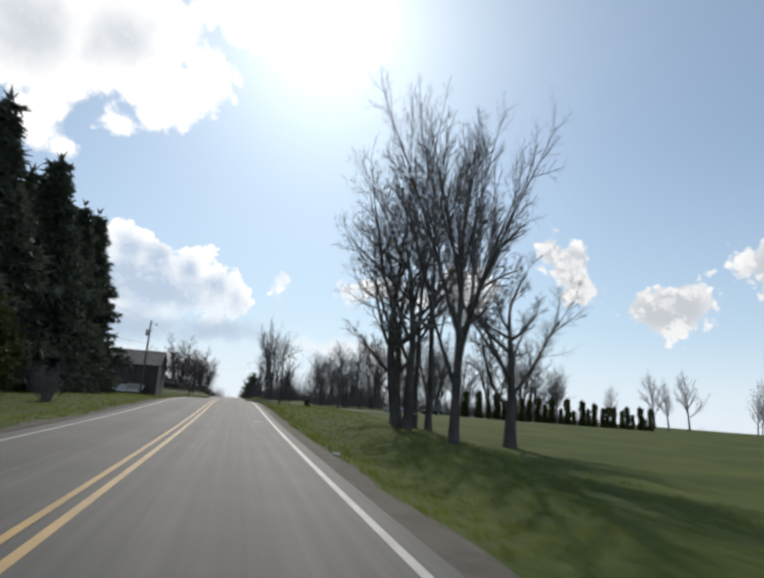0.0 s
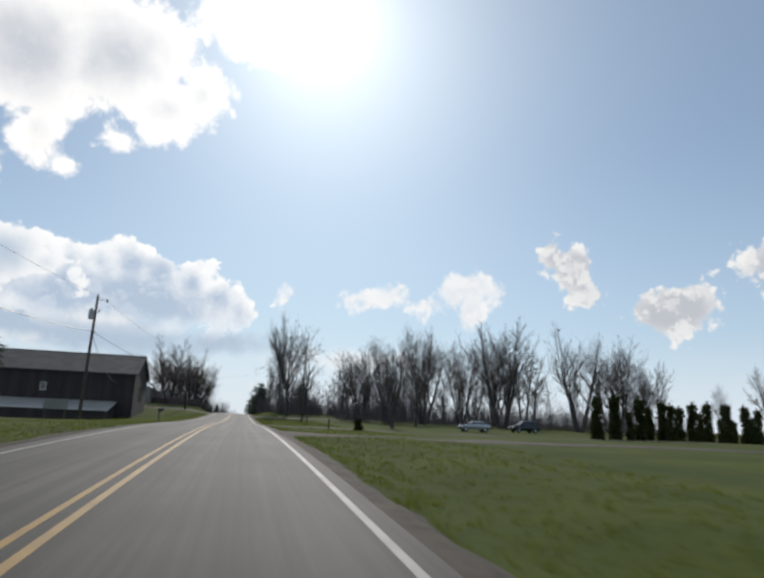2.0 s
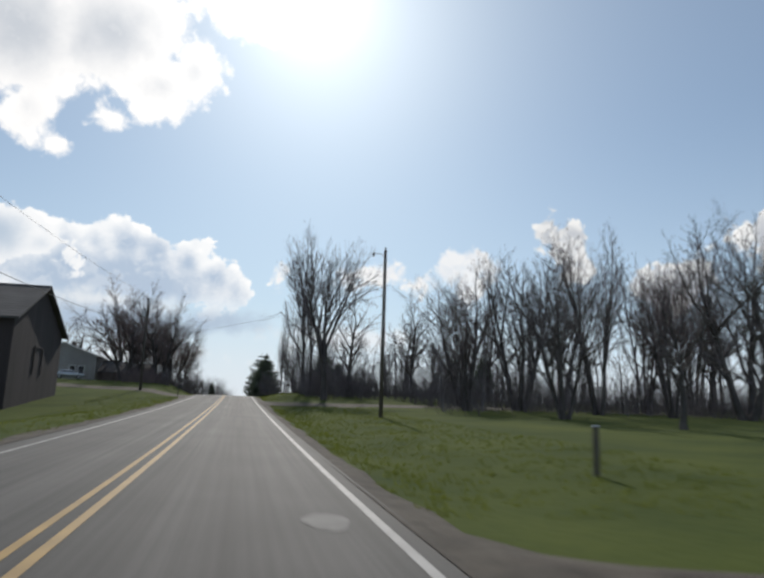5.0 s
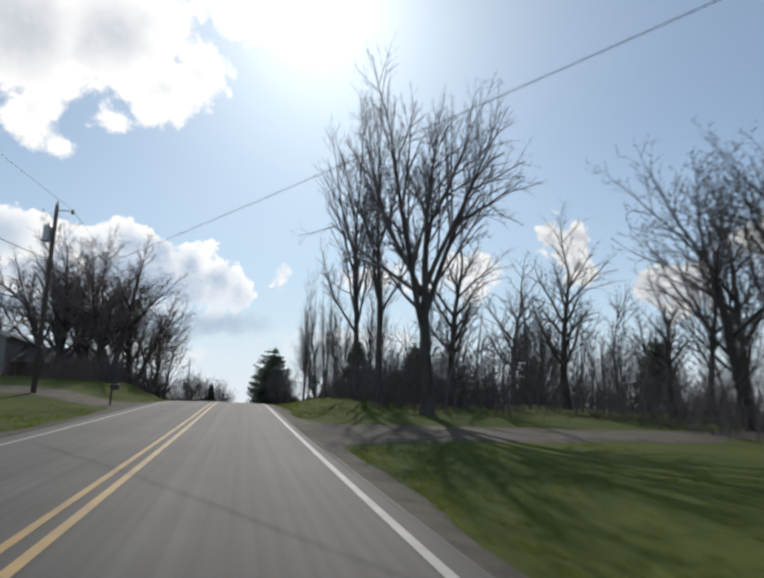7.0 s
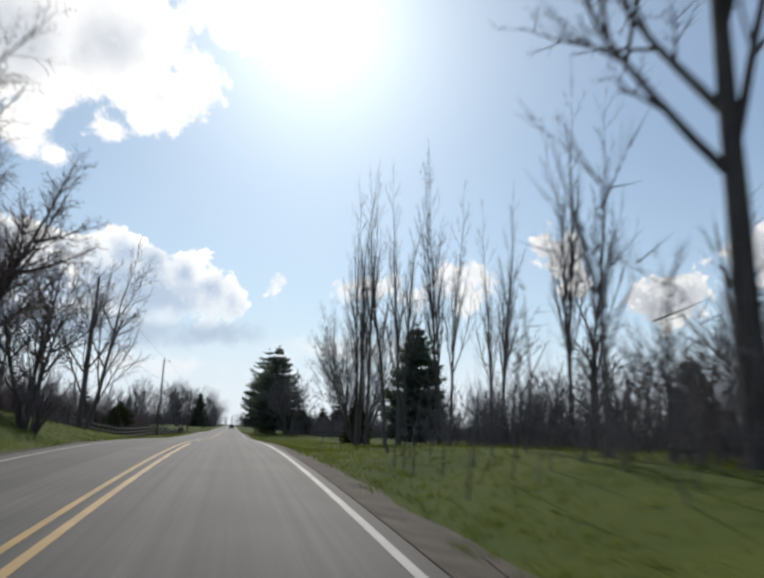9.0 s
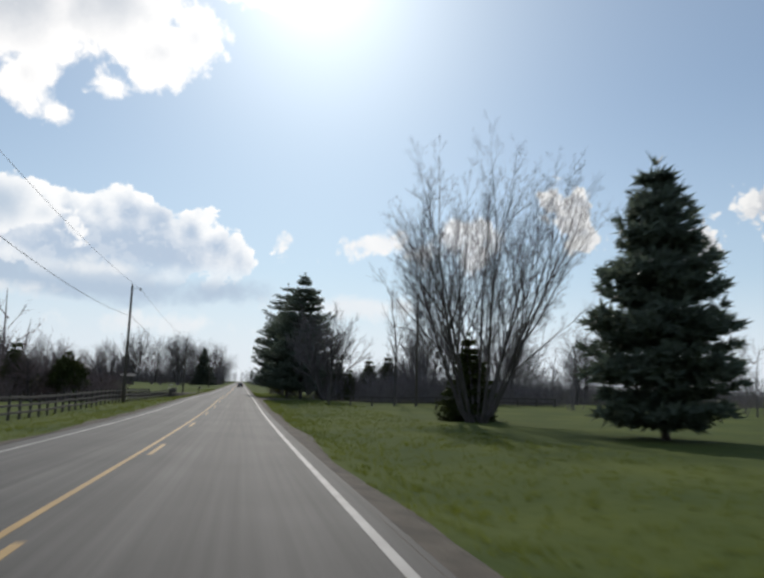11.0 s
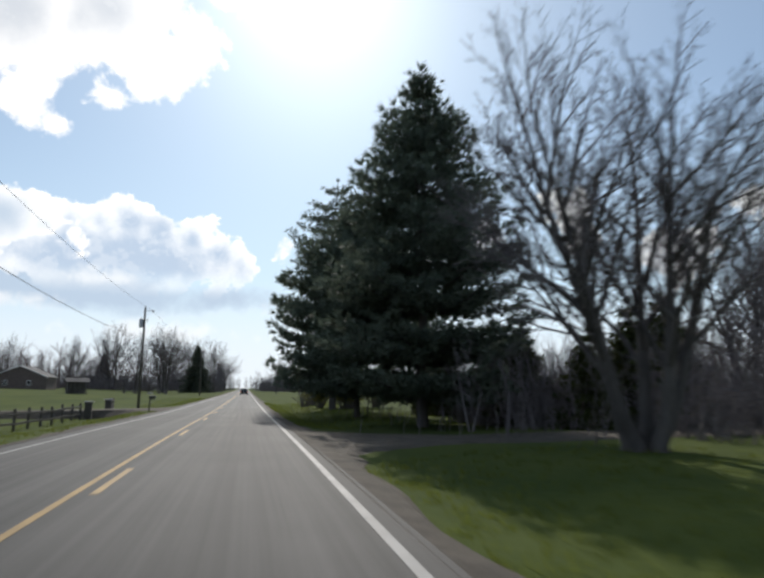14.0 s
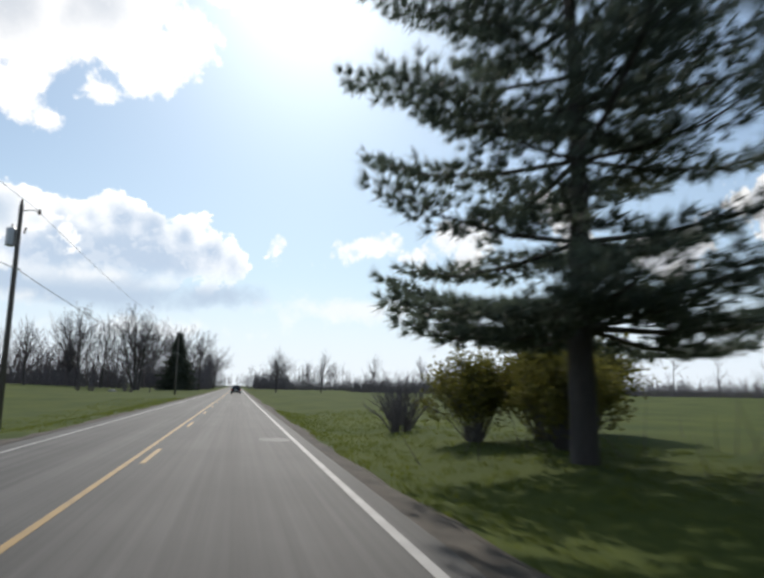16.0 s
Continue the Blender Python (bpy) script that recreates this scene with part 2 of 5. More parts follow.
def band_material():
    """Worn asphalt: aggregate, pale and dark wheel tracks along the lanes, tar seams and stains."""
    m = material("asphalt", (0.029, 0.028, 0.0265), (0.058, 0.0555, 0.052), 0.80, 0.35, 60.0, 0.35, depth=0.006, gloss=0.35)
    nt = m.node_tree
    p = nt.nodes["Principled BSDF"]
    tc = nt.nodes.new("ShaderNodeTexCoord")
    sp = nt.nodes.new("ShaderNodeSeparateXYZ")
    nt.links.new(tc.outputs["Object"], sp.inputs[0])
    ax = nt.nodes.new("ShaderNodeMath")
    ax.operation = "ABSOLUTE"
    nt.links.new(sp.outputs[0], ax.inputs[0])
    ramp = nt.nodes.new("ShaderNodeValToRGB")
    mr = nt.nodes.new("ShaderNodeMapRange")
    mr.inputs[2].default_value = 4.2
    nt.links.new(ax.outputs[0], mr.inputs[0])
    nt.links.new(mr.outputs[0], ramp.inputs[0])
    stops = ((0.0, 0.9), (0.16, 1.0), (0.25, 1.28), (0.33, 1.0), (0.43, 0.78), (0.55, 0.95), (0.68, 1.22), (0.76, 1.0), (0.9, 0.85), (1.0, 0.8))
    e = ramp.color_ramp.elements
    e[0].position, e[0].color = 0.0, (0.45, 0.45, 0.45, 1)
    e[1].position, e[1].color = 1.0, (0.40, 0.40, 0.40, 1)
    for pos, v in stops[1:-1]:
        k = e.new(pos)
        k.color = (v / 2, v / 2, v / 2, 1)
    streak = nt.nodes.new("ShaderNodeTexNoise")
    mp = nt.nodes.new("ShaderNodeMapping")
    mp.inputs["Scale"].default_value = (7.0, 0.06, 1.0)
    nt.links.new(tc.outputs["Object"], mp.inputs[0])
    nt.links.new(mp.outputs[0], streak.inputs["Vector"])
    streak.inputs["Scale"].default_value, streak.inputs["Detail"].default_value = 1.0, 5.0
    s2 = nt.nodes.new("ShaderNodeMapRange")
    nt.links.new(streak.outputs["Fac"], s2.inputs[0])
    s2.inputs[1].default_value, s2.inputs[2].default_value, s2.inputs[3].default_value, s2.inputs[4].default_value = 0.3, 0.7, 1.3, 2.7
    mul = nt.nodes.new("ShaderNodeMath")
    mul.operation = "MULTIPLY"
    nt.links.new(ramp.outputs[0], mul.inputs[0])
    nt.links.new(s2.outputs[0], mul.inputs[1])
    vm = nt.nodes.new("ShaderNodeVectorMath")
    vm.operation = "SCALE"
    old = p.inputs["Base Color"].links[0].from_socket
    nt.links.new(old, vm.inputs[0])
    nt.links.new(mul.outputs[0], vm.inputs["Scale"])
    nt.links.new(vm.outputs[0], p.inputs["Base Color"])
    return m


def worn_paint(name, c):
    m = material(name, tuple(v * 0.52 for v in c), c, 0.7, 1.6, 38.0, 0.2, depth=0.004)
    return m


M = {}
M["asphalt"] = band_material()
M["patch"] = material("concrete_patch", (0.075, 0.072, 0.068), (0.15, 0.145, 0.135), 0.8, 2.0, 40.0, 0.3, depth=0.005)
M["gravel"] = material("gravel", (0.038, 0.032, 0.025), (0.118, 0.100, 0.078), 0.9, 1.6, 25.0, 0.9, depth=0.03, gloss=0.2)
M["yellow"] = worn_paint("yellow_paint", (0.37, 0.215, 0.036))
M["white"] = worn_paint("white_paint", (0.31, 0.305, 0.29))
M["grass"] = material("grass", (0.036, 0.056, 0.015), (0.094, 0.112, 0.026), 1.0, 0.22, 3.5, 0.5, depth=0.05, gloss=0.06)
M["blade"] = material("grass_blade", (0.060, 0.086, 0.016), (0.150, 0.172, 0.030), 0.8, 0.2, 5.0, 0.0, island=0.6, gloss=0.2, through_light=0.48)
M["bark"] = material("bark", (0.050, 0.045, 0.044), (0.140, 0.127, 0.120), 0.92, 1.5, 14.0, 0.8, depth=0.03, stretch=(1, 1, 0.3), gloss=0.1)
M["twig"] = material("twig", (0.100, 0.089, 0.094), (0.215, 0.194, 0.196), 0.9, 0.6, 6.0, 0.0, gloss=0.1)
M["redtwig"] = material("reddish_twig", (0.120, 0.093, 0.092), (0.235, 0.186, 0.180), 0.9, 0.6, 6.0, 0.0, gloss=0.1)
M["spruce"] = material("spruce_needle", (0.040, 0.050, 0.040), (0.095, 0.108, 0.080), 0.75, 0.5, 6.0, 0.0, island=0.4, gloss=0.3, through_light=0.2)
M["pine"] = material("pine_needle", (0.058, 0.080, 0.062), (0.118, 0.145, 0.104), 0.6, 0.5, 6.0, 0.0, island=0.4, gloss=0.5, through_light=0.45)
M["arbor"] = material("yew_leaf", (0.016, 0.026, 0.010), (0.070, 0.080, 0.025), 0.8, 0.5, 6.0, 0.0, island=0.4, gloss=0.2, through_light=0.12)
M["bud"] = material("spring_bud", (0.09, 0.10, 0.02), (0.26, 0.24, 0.06), 0.7, 0.5, 6.0, 0.0, island=0.5, through_light=0.4)
M["blossom"] = material("blossom", (0.45, 0.30, 0.32), (0.75, 0.62, 0.62), 0.8, 0.5, 6.0, 0.0, island=0.4, through_light=0.3)
M["pole"] = material("weathered_pole", (0.055, 0.045, 0.038), (0.15, 0.13, 0.11), 0.9, 1.2, 18.0, 0.6, depth=0.01, stretch=(1, 1, 0.08))
M["rail"] = material("weathered_rail", (0.045, 0.040, 0.036), (0.13, 0.115, 0.10), 0.9, 1.0, 16.0, 0.5, depth=0.008, stretch=(1, 0.15, 1))
M["wire"] = material("cable_black", (0.03, 0.03, 0.03), (0.06, 0.06, 0.06), 0.5, 1.0, 8.0, 0.0)
M["steel"] = material("galvanised_steel", (0.30, 0.31, 0.32), (0.48, 0.49, 0.50), 0.45, 2.0, 20.0, 0.1, metal=0.8)
M["ceramic"] = material("brown_ceramic", (0.10, 0.07, 0.05), (0.20, 0.15, 0.12), 0.25, 2.0, 20.0, 0.0)
M["barnwood"] = material("old_barn_boards", (0.026, 0.021, 0.022), (0.062, 0.049, 0.050), 0.9, 0.8, 9.0, 0.5, depth=0.02, stretch=(1, 1, 0.08))
M["shingle"] = material("grey_shingles", (0.055, 0.052, 0.052), (0.115, 0.108, 0.107), 0.9, 0.5, 7.0, 0.5, depth=0.02)
M["tin"] = material("pale_tin_roof", (0.36, 0.34, 0.31), (0.58, 0.55, 0.50), 0.5, 0.4, 5.0, 0.2, metal=0.2)
M["siding"] = material("pale_siding", (0.25, 0.24, 0.225), (0.36, 0.35, 0.33), 0.7, 0.5, 8.0, 0.2, depth=0.01)
M["brick"] = material("brown_brick", (0.085, 0.066, 0.060), (0.15, 0.115, 0.10), 0.9, 1.5, 12.0, 0.5)
M["trim"] = material("white_trim", (0.62, 0.61, 0.58), (0.75, 0.74, 0.71), 0.6, 1.0, 12.0, 0.1)
M["glass"] = material("window_glass", (0.015, 0.018, 0.02), (0.03, 0.034, 0.04), 0.06, 1.0, 5.0, 0.0, gloss=0.8)
M["carblack"] = material("dark_car_paint", (0.010, 0.011, 0.013), (0.020, 0.021, 0.024), 0.18, 1.0, 30.0, 0.0, gloss=0.8)
M["carsilver"] = material("silver_car_paint", (0.42, 0.43, 0.44), (0.55, 0.56, 0.57), 0.22, 1.0, 30.0, 0.0, metal=0.6)
M["carred"] = material("tail_lamp", (0.25, 0.01, 0.01), (0.40, 0.02, 0.02), 0.2, 1.0, 30.0, 0.0)
M["tyre"] = material("tyre_rubber", (0.012, 0.012, 0.012), (0.03, 0.03, 0.03), 0.85, 3.0, 40.0, 0.2)
M["dirt"] = material("bare_dirt", (0.06, 0.045, 0.032), (0.15, 0.12, 0.09), 0.95, 0.8, 10.0, 0.8, depth=0.05)
M["post"] = material("pale_post", (0.30, 0.29, 0.27), (0.50, 0.48, 0.45), 0.8, 2.0, 20.0, 0.3)
M["stone"] = material("field_stone", (0.14, 0.135, 0.13), (0.30, 0.29, 0.27), 0.9, 2.0, 12.0, 0.7, depth=0.04)
M["farwood"] = material("far_woods", (0.060, 0.052, 0.048), (0.12, 0.105, 0.097), 0.95, 0.05, 0.6, 0.0, gloss=0.1)

# ---------------------------------------------------------------- building blocks


class Shape:
    """Collects corners and faces of one mesh."""

    def __init__(self):
        self.v, self.f = [], []

    def quad_box(self, x0, x1, y0, y1, z0, z1, m=None, bevel=0.0):
        b = bevel
        if b <= 0:
            c = [(x, y, z) for z in (z0, z1) for x, y in ((x0, y0), (x1, y0), (x1, y1), (x0, y1))]
            fs = [(3, 2, 1, 0), (4, 5, 6, 7), (0, 1, 5, 4), (1, 2, 6, 5), (2, 3, 7, 6), (3, 0, 4, 7)]
        else:
            rings = ((z0, b), (z0 + b, 0), (z1 - b, 0), (z1, b))
            c, fs = [], []
            for z, i in rings:
                c += [(x0 + b, y0 + i, z), (x1 - b, y0 + i, z), (x1 - i, y0 + b, z), (x1 - i, y1 - b, z),
                      (x1 - b, y1 - i, z), (x0 + b, y1 - i, z), (x0 + i, y1 - b, z), (x0 + i, y0 + b, z)]
            fs = [tuple(range(7, -1, -1)), tuple(range(24, 32))]
            for r in range(3):
                fs += [(r * 8 + k, r * 8 + (k + 1) % 8, r * 8 + 8 + (k + 1) % 8, r * 8 + 8 + k) for k in range(8)]
        n = len(self.v)
        self.v += [tuple(m @ Vector(p)) for p in c] if m else c
        self.f += [tuple(n + i for i in q) for q in fs]
        return self

    def tube(self, pts, radii, sides=6, cap=True):
        n0 = len(self.v)
        pts = [Vector(p) for p in pts]
        k = len(pts)
        for i, p in enumerate(pts):
            d = (pts[min(i + 1, k - 1)] - pts[max(i - 1, 0)])
            d = d.normalized() if d.length > 1e-9 else Vector((0, 0, 1))
            a = d.cross(Vector((0.31, 0.12, 0.94)) if abs(d.z) < 0.8 else Vector((1, 0.1, 0))).normalized()
            b = d.cross(a)
            r = radii[i]
            for j in range(sides):
                t = 2 * math.pi * j / sides
                q = p + a * (math.cos(t) * r) + b * (math.sin(t) * r)
                self.v.append((q.x, q.y, q.z))
        for i in range(k - 1):
            for j in range(sides):
                j2 = (j + 1) % sides
                self.f.append((n0 + i * sides + j, n0 + i * sides + j2, n0 + (i + 1) * sides + j2, n0 + (i + 1) * sides + j))
        if cap:
            self.f.append(tuple(n0 + j for j in range(sides - 1, -1, -1)))
            self.f.append(tuple(n0 + (k - 1) * sides + j for j in range(sides)))
        return self

    def spike(self, p, q, r):
        """A thin twig, three-sided and pointed."""
        d = q - p
        a = d.cross(Vector((0.31, 0.12, 0.94)) if abs(d.z) < 0.8 * d.length else Vector((1, 0.1, 0))).normalized() * r
        b = d.cross(a).normalized() * r
        n = len(self.v)
        self.v += [tuple(p + a), tuple(p - a * 0.5 + b * 0.87), tuple(p - a * 0.5 - b * 0.87), tuple(q)]
        self.f += [(n, n + 1, n + 3), (n + 1, n + 2, n + 3), (n + 2, n, n + 3)]

    def poly(self, pts):
        n = len(self.v)
        self.v += [tuple(p) for p in pts]
        self.f.append(tuple(range(n, n + len(pts))))
        return self

    def prism(self, outline, x0, x1):
        """An outline in (y, z) drawn out along x."""
        n, k = len(self.v), len(outline)
        self.v += [(x0, y, z) for y, z in outline] + [(x1, y, z) for y, z in outline]
        self.f += [tuple(n + i for i in range(k - 1, -1, -1)), tuple(n + k + i for i in range(k))]
        self.f += [(n + i, n + (i + 1) % k, n + k + (i + 1) % k, n + k + i) for i in range(k)]
        return self

    def mesh(self, name, mat, smooth=False):
        me = bpy.data.meshes.new(name)
        me.from_pydata(self.v, [], self.f)
        me.materials.append(M[mat])
        if smooth:
            me.polygons.foreach_set("use_smooth", [True] * len(me.polygons))
        me.update()
        return me


def part(name, shape, mat, parent=None, label="", smooth=False):
    me = shape if isinstance(shape, bpy.types.Mesh) else shape.mesh(name, mat, smooth)
    ob = new(name, me)
    if parent is not None:
        ob.parent = parent
    if label:
        tagged(ob, label)
    return ob


def thing(name, label, category, group="", kind=""):
    return tagged(new(name), label, category, group, kind)


def put(ob, x, y, z=None, turn=0.0, size=1.0):
    ob.matrix_world = Matrix.LocRotScale((x, y, ground_z(x, y) if z is None else z), Euler((0, 0, radians(turn))), (size,) * 3)
    return ob


def copy_to(ob, x, y, turn=0.0, size=1.0, sink=0.05):
    c = copy_thing(ob, pose(0, 0, 0))
    c.matrix_basis = Matrix.LocRotScale((x, y, ground_z(x, y) - sink), Euler((0, 0, radians(turn))), (size,) * 3)
    return c


# ---------------------------------------------------------------- ground and road


def bump_at(y, c, w):
    return math.exp(-((y - c) / w) ** 2)


def ramp(v, a, b):
    t = min(1.0, max(0.0, (v - a) / (b - a)))
    return t * t * (3 - 2 * t)


def ground_z(x, y):
    z = road_z(y)
    ax = abs(x)
    out = ramp(ax, 4.6, 9.0)
    wave = 0.35 * noise.noise((x * 0.03, y * 0.03, 1.7)) + 0.10 * noise.noise((x * 0.2, y * 0.2, 4.1))
    z -= 0.13 * ramp(ax, 3.5, 4.6)
    z += out * wave
    if x < 0:
        z -= 2.0 * ramp(-x, 6, 17) * bump_at(y, 150, 27)
        z += 1.7 * ramp(-x, 4.8, 10) * bump_at(y, 226, 26)
        z += 0.8 * ramp(-x, 6, 14) * bump_at(y, 255, 16)
        z -= 0.75 * ramp(-x, 5.2, 9.5) * ramp(y, 262, 300) * (1 - ramp(y, 415, 470))
        z += 1.4 * ramp(-x, 16, 60) * ramp(y, 380, 440)
    else:
        culvert = max(bump_at(y, c, 9) for c in (83, 116, 182, 336))
        z -= 0.30 * math.exp(-((ax - 6.6) / 1.5) ** 2) * (1 - bump_at(y, 212, 25)) * (1 - culvert)
        z -= 0.35 * ramp(x, 8, 16) * bump_at(y, 35, 40)
        z += 0.8 * ramp(x, 4.8, 9) * bump_at(y, 210, 22)
    # the land beyond the hill lies a little lower
    far = ramp(max(ax - 120, y - 700), 0, 700)
    return z - 4.0 * far


xs = sorted({*np.round(np.arange(-16, 16.01, 1.0), 2), *[s * v for s in (-1, 1) for v in (3.7, 4.3, 4.8, 20, 25, 30, 38, 48, 60, 80, 110, 150, 220, 320, 480, 750, 1200, 2000, 3000)]})
ys = [-1500, -900, -500, -300, -200, -140, -100, -70] + list(np.arange(-50, 440, 2.0)) + list(np.arange(440, 700, 8.0)) + [700, 760, 840, 950, 1100, 1300, 1600, 2000, 2500, 3200]


def strip(x_list, y_list, z_of):
    s = Shape()
    s.v = [(x, y, z_of(x, y)) for y in y_list for x in x_list]
    k = len(x_list)
    s.f = [(j * k + i, j * k + i + 1, (j + 1) * k + i + 1, (j + 1) * k + i) for j in range(len(y_list) - 1) for i in range(k - 1)]
    return s


ground = part("ground", strip(xs, ys, lambda x, y: ground_z(x, y) - (0.35 if abs(x) < 4.2 else 0.0)), "grass", smooth=True)
tagged(ground, "rough green spring grass on gently rolling ground", "ground", kind="structure")

ROAD_Y = list(np.arange(-60, 440, 2.0)) + list(np.arange(440, 720, 10.0)) + [720, 800, 900, 1100, 1400, 1800]


def crown(x, y):
    return road_z(y) + 0.03 - 0.018 * abs(x)


def slab(x_list, y_list, z_of, thick):
    """A strip with a thickness and closed long edges."""
    top = strip(x_list, y_list, z_of)
    k, m = len(x_list), len(y_list)
    n = len(top.v)
    for side in (0, k - 1):
        for j in range(m):
            x, y, z = top.v[j * k + side]
            top.v.append((x, y, z - thick))
    for s, side in enumerate((0, k - 1)):
        base = n + s * m
        for j in range(m - 1):
            q = (j * k + side, (j + 1) * k + side, base + j + 1, base + j)
            top.f.append(q if side == 0 else q[::-1])
    return top


road = part("road", slab([-4.05, -3.6, -2.4, -1.2, 0, 1.2, 2.4, 3.6, 4.05], ROAD_Y, crown, 0.12), "asphalt")
tagged(road, "worn grey two-lane asphalt country road", "road", kind="structure")


def verge_edge(y, s):
    return 4.75 + 0.35 * noise.noise((y * 0.12, 3.0 * s, 0.5)) + 0.25 * noise.noise((y * 0.5, 8.0 * s, 0.5))


for s, nm in ((1, "shoulder"), (-1, "shoulder")):
    g = Shape()
    rows = list(np.arange(-60, 700, 1.0))
    for y in rows:
        e = verge_edge(y, s)
        for x in (3.95, 4.3, 0.5 * (4.3 + e), e, e + 0.25):
            base = crown(4.05, y) - 0.022 - 0.05 * (x - 4.0)
            z = max(base, ground_z(s * x, y) + 0.02) if x < e else ground_z(s * x, y) - (0.0 if x == e else 0.10) + (0.015 if x == e else 0)
            g.v.append((s * x, y, z))
    for j in range(len(rows) - 1):
        for i in range(4):
            q = (j * 5 + i, j * 5 + i + 1, j * 5 + i + 6, j * 5 + i + 5)
            g.f.append(q if s > 0 else q[::-1])
    tagged(part(nm, g, "gravel"), "narrow gravel shoulder fraying into the grass", "road shoulder", kind="structure")


def line(name, x, w, y0, y1, mat, label):
    rows = list(np.arange(y0, min(y1, 440), 2.0)) + list(np.arange(max(y0, 440), y1, 10.0)) + [y1]
    s = strip([x - w / 2, x + w / 2], rows, lambda a, b: crown(a, b) + 0.005)
    return tagged(part(name, s, mat), label, "road marking", kind="structure")


line("edge_line", 3.66, 0.13, -60, 700, "white", "worn white edge line painted on asphalt")
line("edge_line", -3.30, 0.12, -60, 700, "white", "worn white edge line painted on asphalt")
line("centre_line", -0.12, 0.11, -60, 700, "yellow", "solid yellow centre line painted on asphalt")
line("centre_line", 0.17, 0.12, -60, 232, "yellow", "solid yellow centre line painted on asphalt")
for n in range(18, 56):
    y0 = n * 12.19 + 6.6
    if y0 > 233:
        tagged(line("centre_dash", 0.16, 0.11, y0, y0 + 3.05, "yellow", "yellow dash of the broken centre line"), group="dashes of the centre line")

for x, y, w, d, turn in ((3.0, 33.0, 0.5, 1.0, 4), (3.1, 378.8, 0.95, 1.7, -3), (3.0, 120.5, 0.6, 1.1, 5)):
    s = Shape()
    ring = [(math.cos(a) * w / 2 * (1 + 0.25 * noise.noise((math.cos(a) * 2, math.sin(a) * 2, y))), math.sin(a) * d / 2 * (1 + 0.25 * noise.noise((math.cos(a) * 2, math.sin(a) * 2, y + 5)))) for a in np.linspace(0, 2 * math.pi, 24, endpoint=False)]
    s.poly([(x + a, y + b, crown(x + a, y + b) + 0.006) for a, b in ring])
    tagged(part("road_patch", s, "patch"), "pale repair patch in the asphalt lane", "road patch", kind="structure")


def driveway(y0, y1, x_far, label, flare=3.0, side=1, skew=0.0, mat="gravel"):
    """A gravel entrance from the road's edge that widens where it meets the road."""
    s = Shape()
    us = np.linspace(0, 1, 28)
    k = 7
    for u in us:
        x = 3.98 + (x_far - 3.98) * u ** 1.6
        f = flare * math.exp(-(x - 4.1) / 2.2)
        a, b = y0 - f + skew * (x - 4.1), y1 + f + skew * (x - 4.1)
        for j in range(k):
            y = a + (b - a) * j / (k - 1) + 0.25 * noise.noise((x * 0.5, j * 2.0, y0))
            edge = j in (0, k - 1)
            g = ramp(x, 4.0, 5.6)
            top = max(crown(4.05, y) - 0.012 - 0.02 * (x - 4), ground_z(side * x, y) + 0.04)
            zz = (crown(4.05, y) - 0.02) * (1 - g) + top * g
            s.v.append((side * x, y, zz * (1 - g) + (ground_z(side * x, y) - 0.06) * g if edge else zz))
    for i in range(len(us) - 1):
        for j in range(k - 1):
            q = (i * k + j, (i + 1) * k + j, (i + 1) * k + j + 1, i * k + j + 1)
            s.f.append(q if side > 0 else q[::-1])
    return tagged(part("driveway", s, mat), label, "driveway", kind="structure")


driveway(82, 86, 46, "pale gravel driveway through grass", 3.4)
driveway(114.5, 118, 60, "narrow gravel track through grass", 3.0)
driveway(179, 186, 60, "gravel driveway below bare trees", 4.0)
driveway(332.5, 338.5, 40, "gravel driveway beside pines", 4.0, skew=0.12)
driveway(196, 202, 40, "gravel driveway up to the house", 3.0, side=-1, skew=0.35)
driveway(372.5, 378.5, 45, "gravel entrance between the fence posts", 3.0, side=-1)

# ---------------------------------------------------------------- trees


def sway(rng, v, amount):
    return (v + Vector((rng.uniform(-1, 1), rng.uniform(-1, 1), rng.uniform(-1, 1))) * amount).normalized()


def limb(rng, out, p, d, length, r0, r1, segs, sides, wobble, lift):
    pts, radii = [p.copy()], [r0]
    for i in range(segs):
        d = sway(rng, d, wobble)
        d = (d + Vector((0, 0, lift))).normalized()
        p = p + d * (length / segs)
        pts.append(p.copy())
        radii.append(r0 + (r1 - r0) * (i + 1) / segs)
    out.tube(pts, radii, sides, cap=False)
    return pts, radii


def side_way(rng, d, angle, roll):
    a = d.cross(Vector((0, 0, 1)) if abs(d.z) < 0.95 else Vector((1, 0, 0))).normalized()
    b = d.cross(a)
    q = a * math.cos(roll) + b * math.sin(roll)
    return (d * math.cos(angle) + q * math.sin(angle)).normalized()


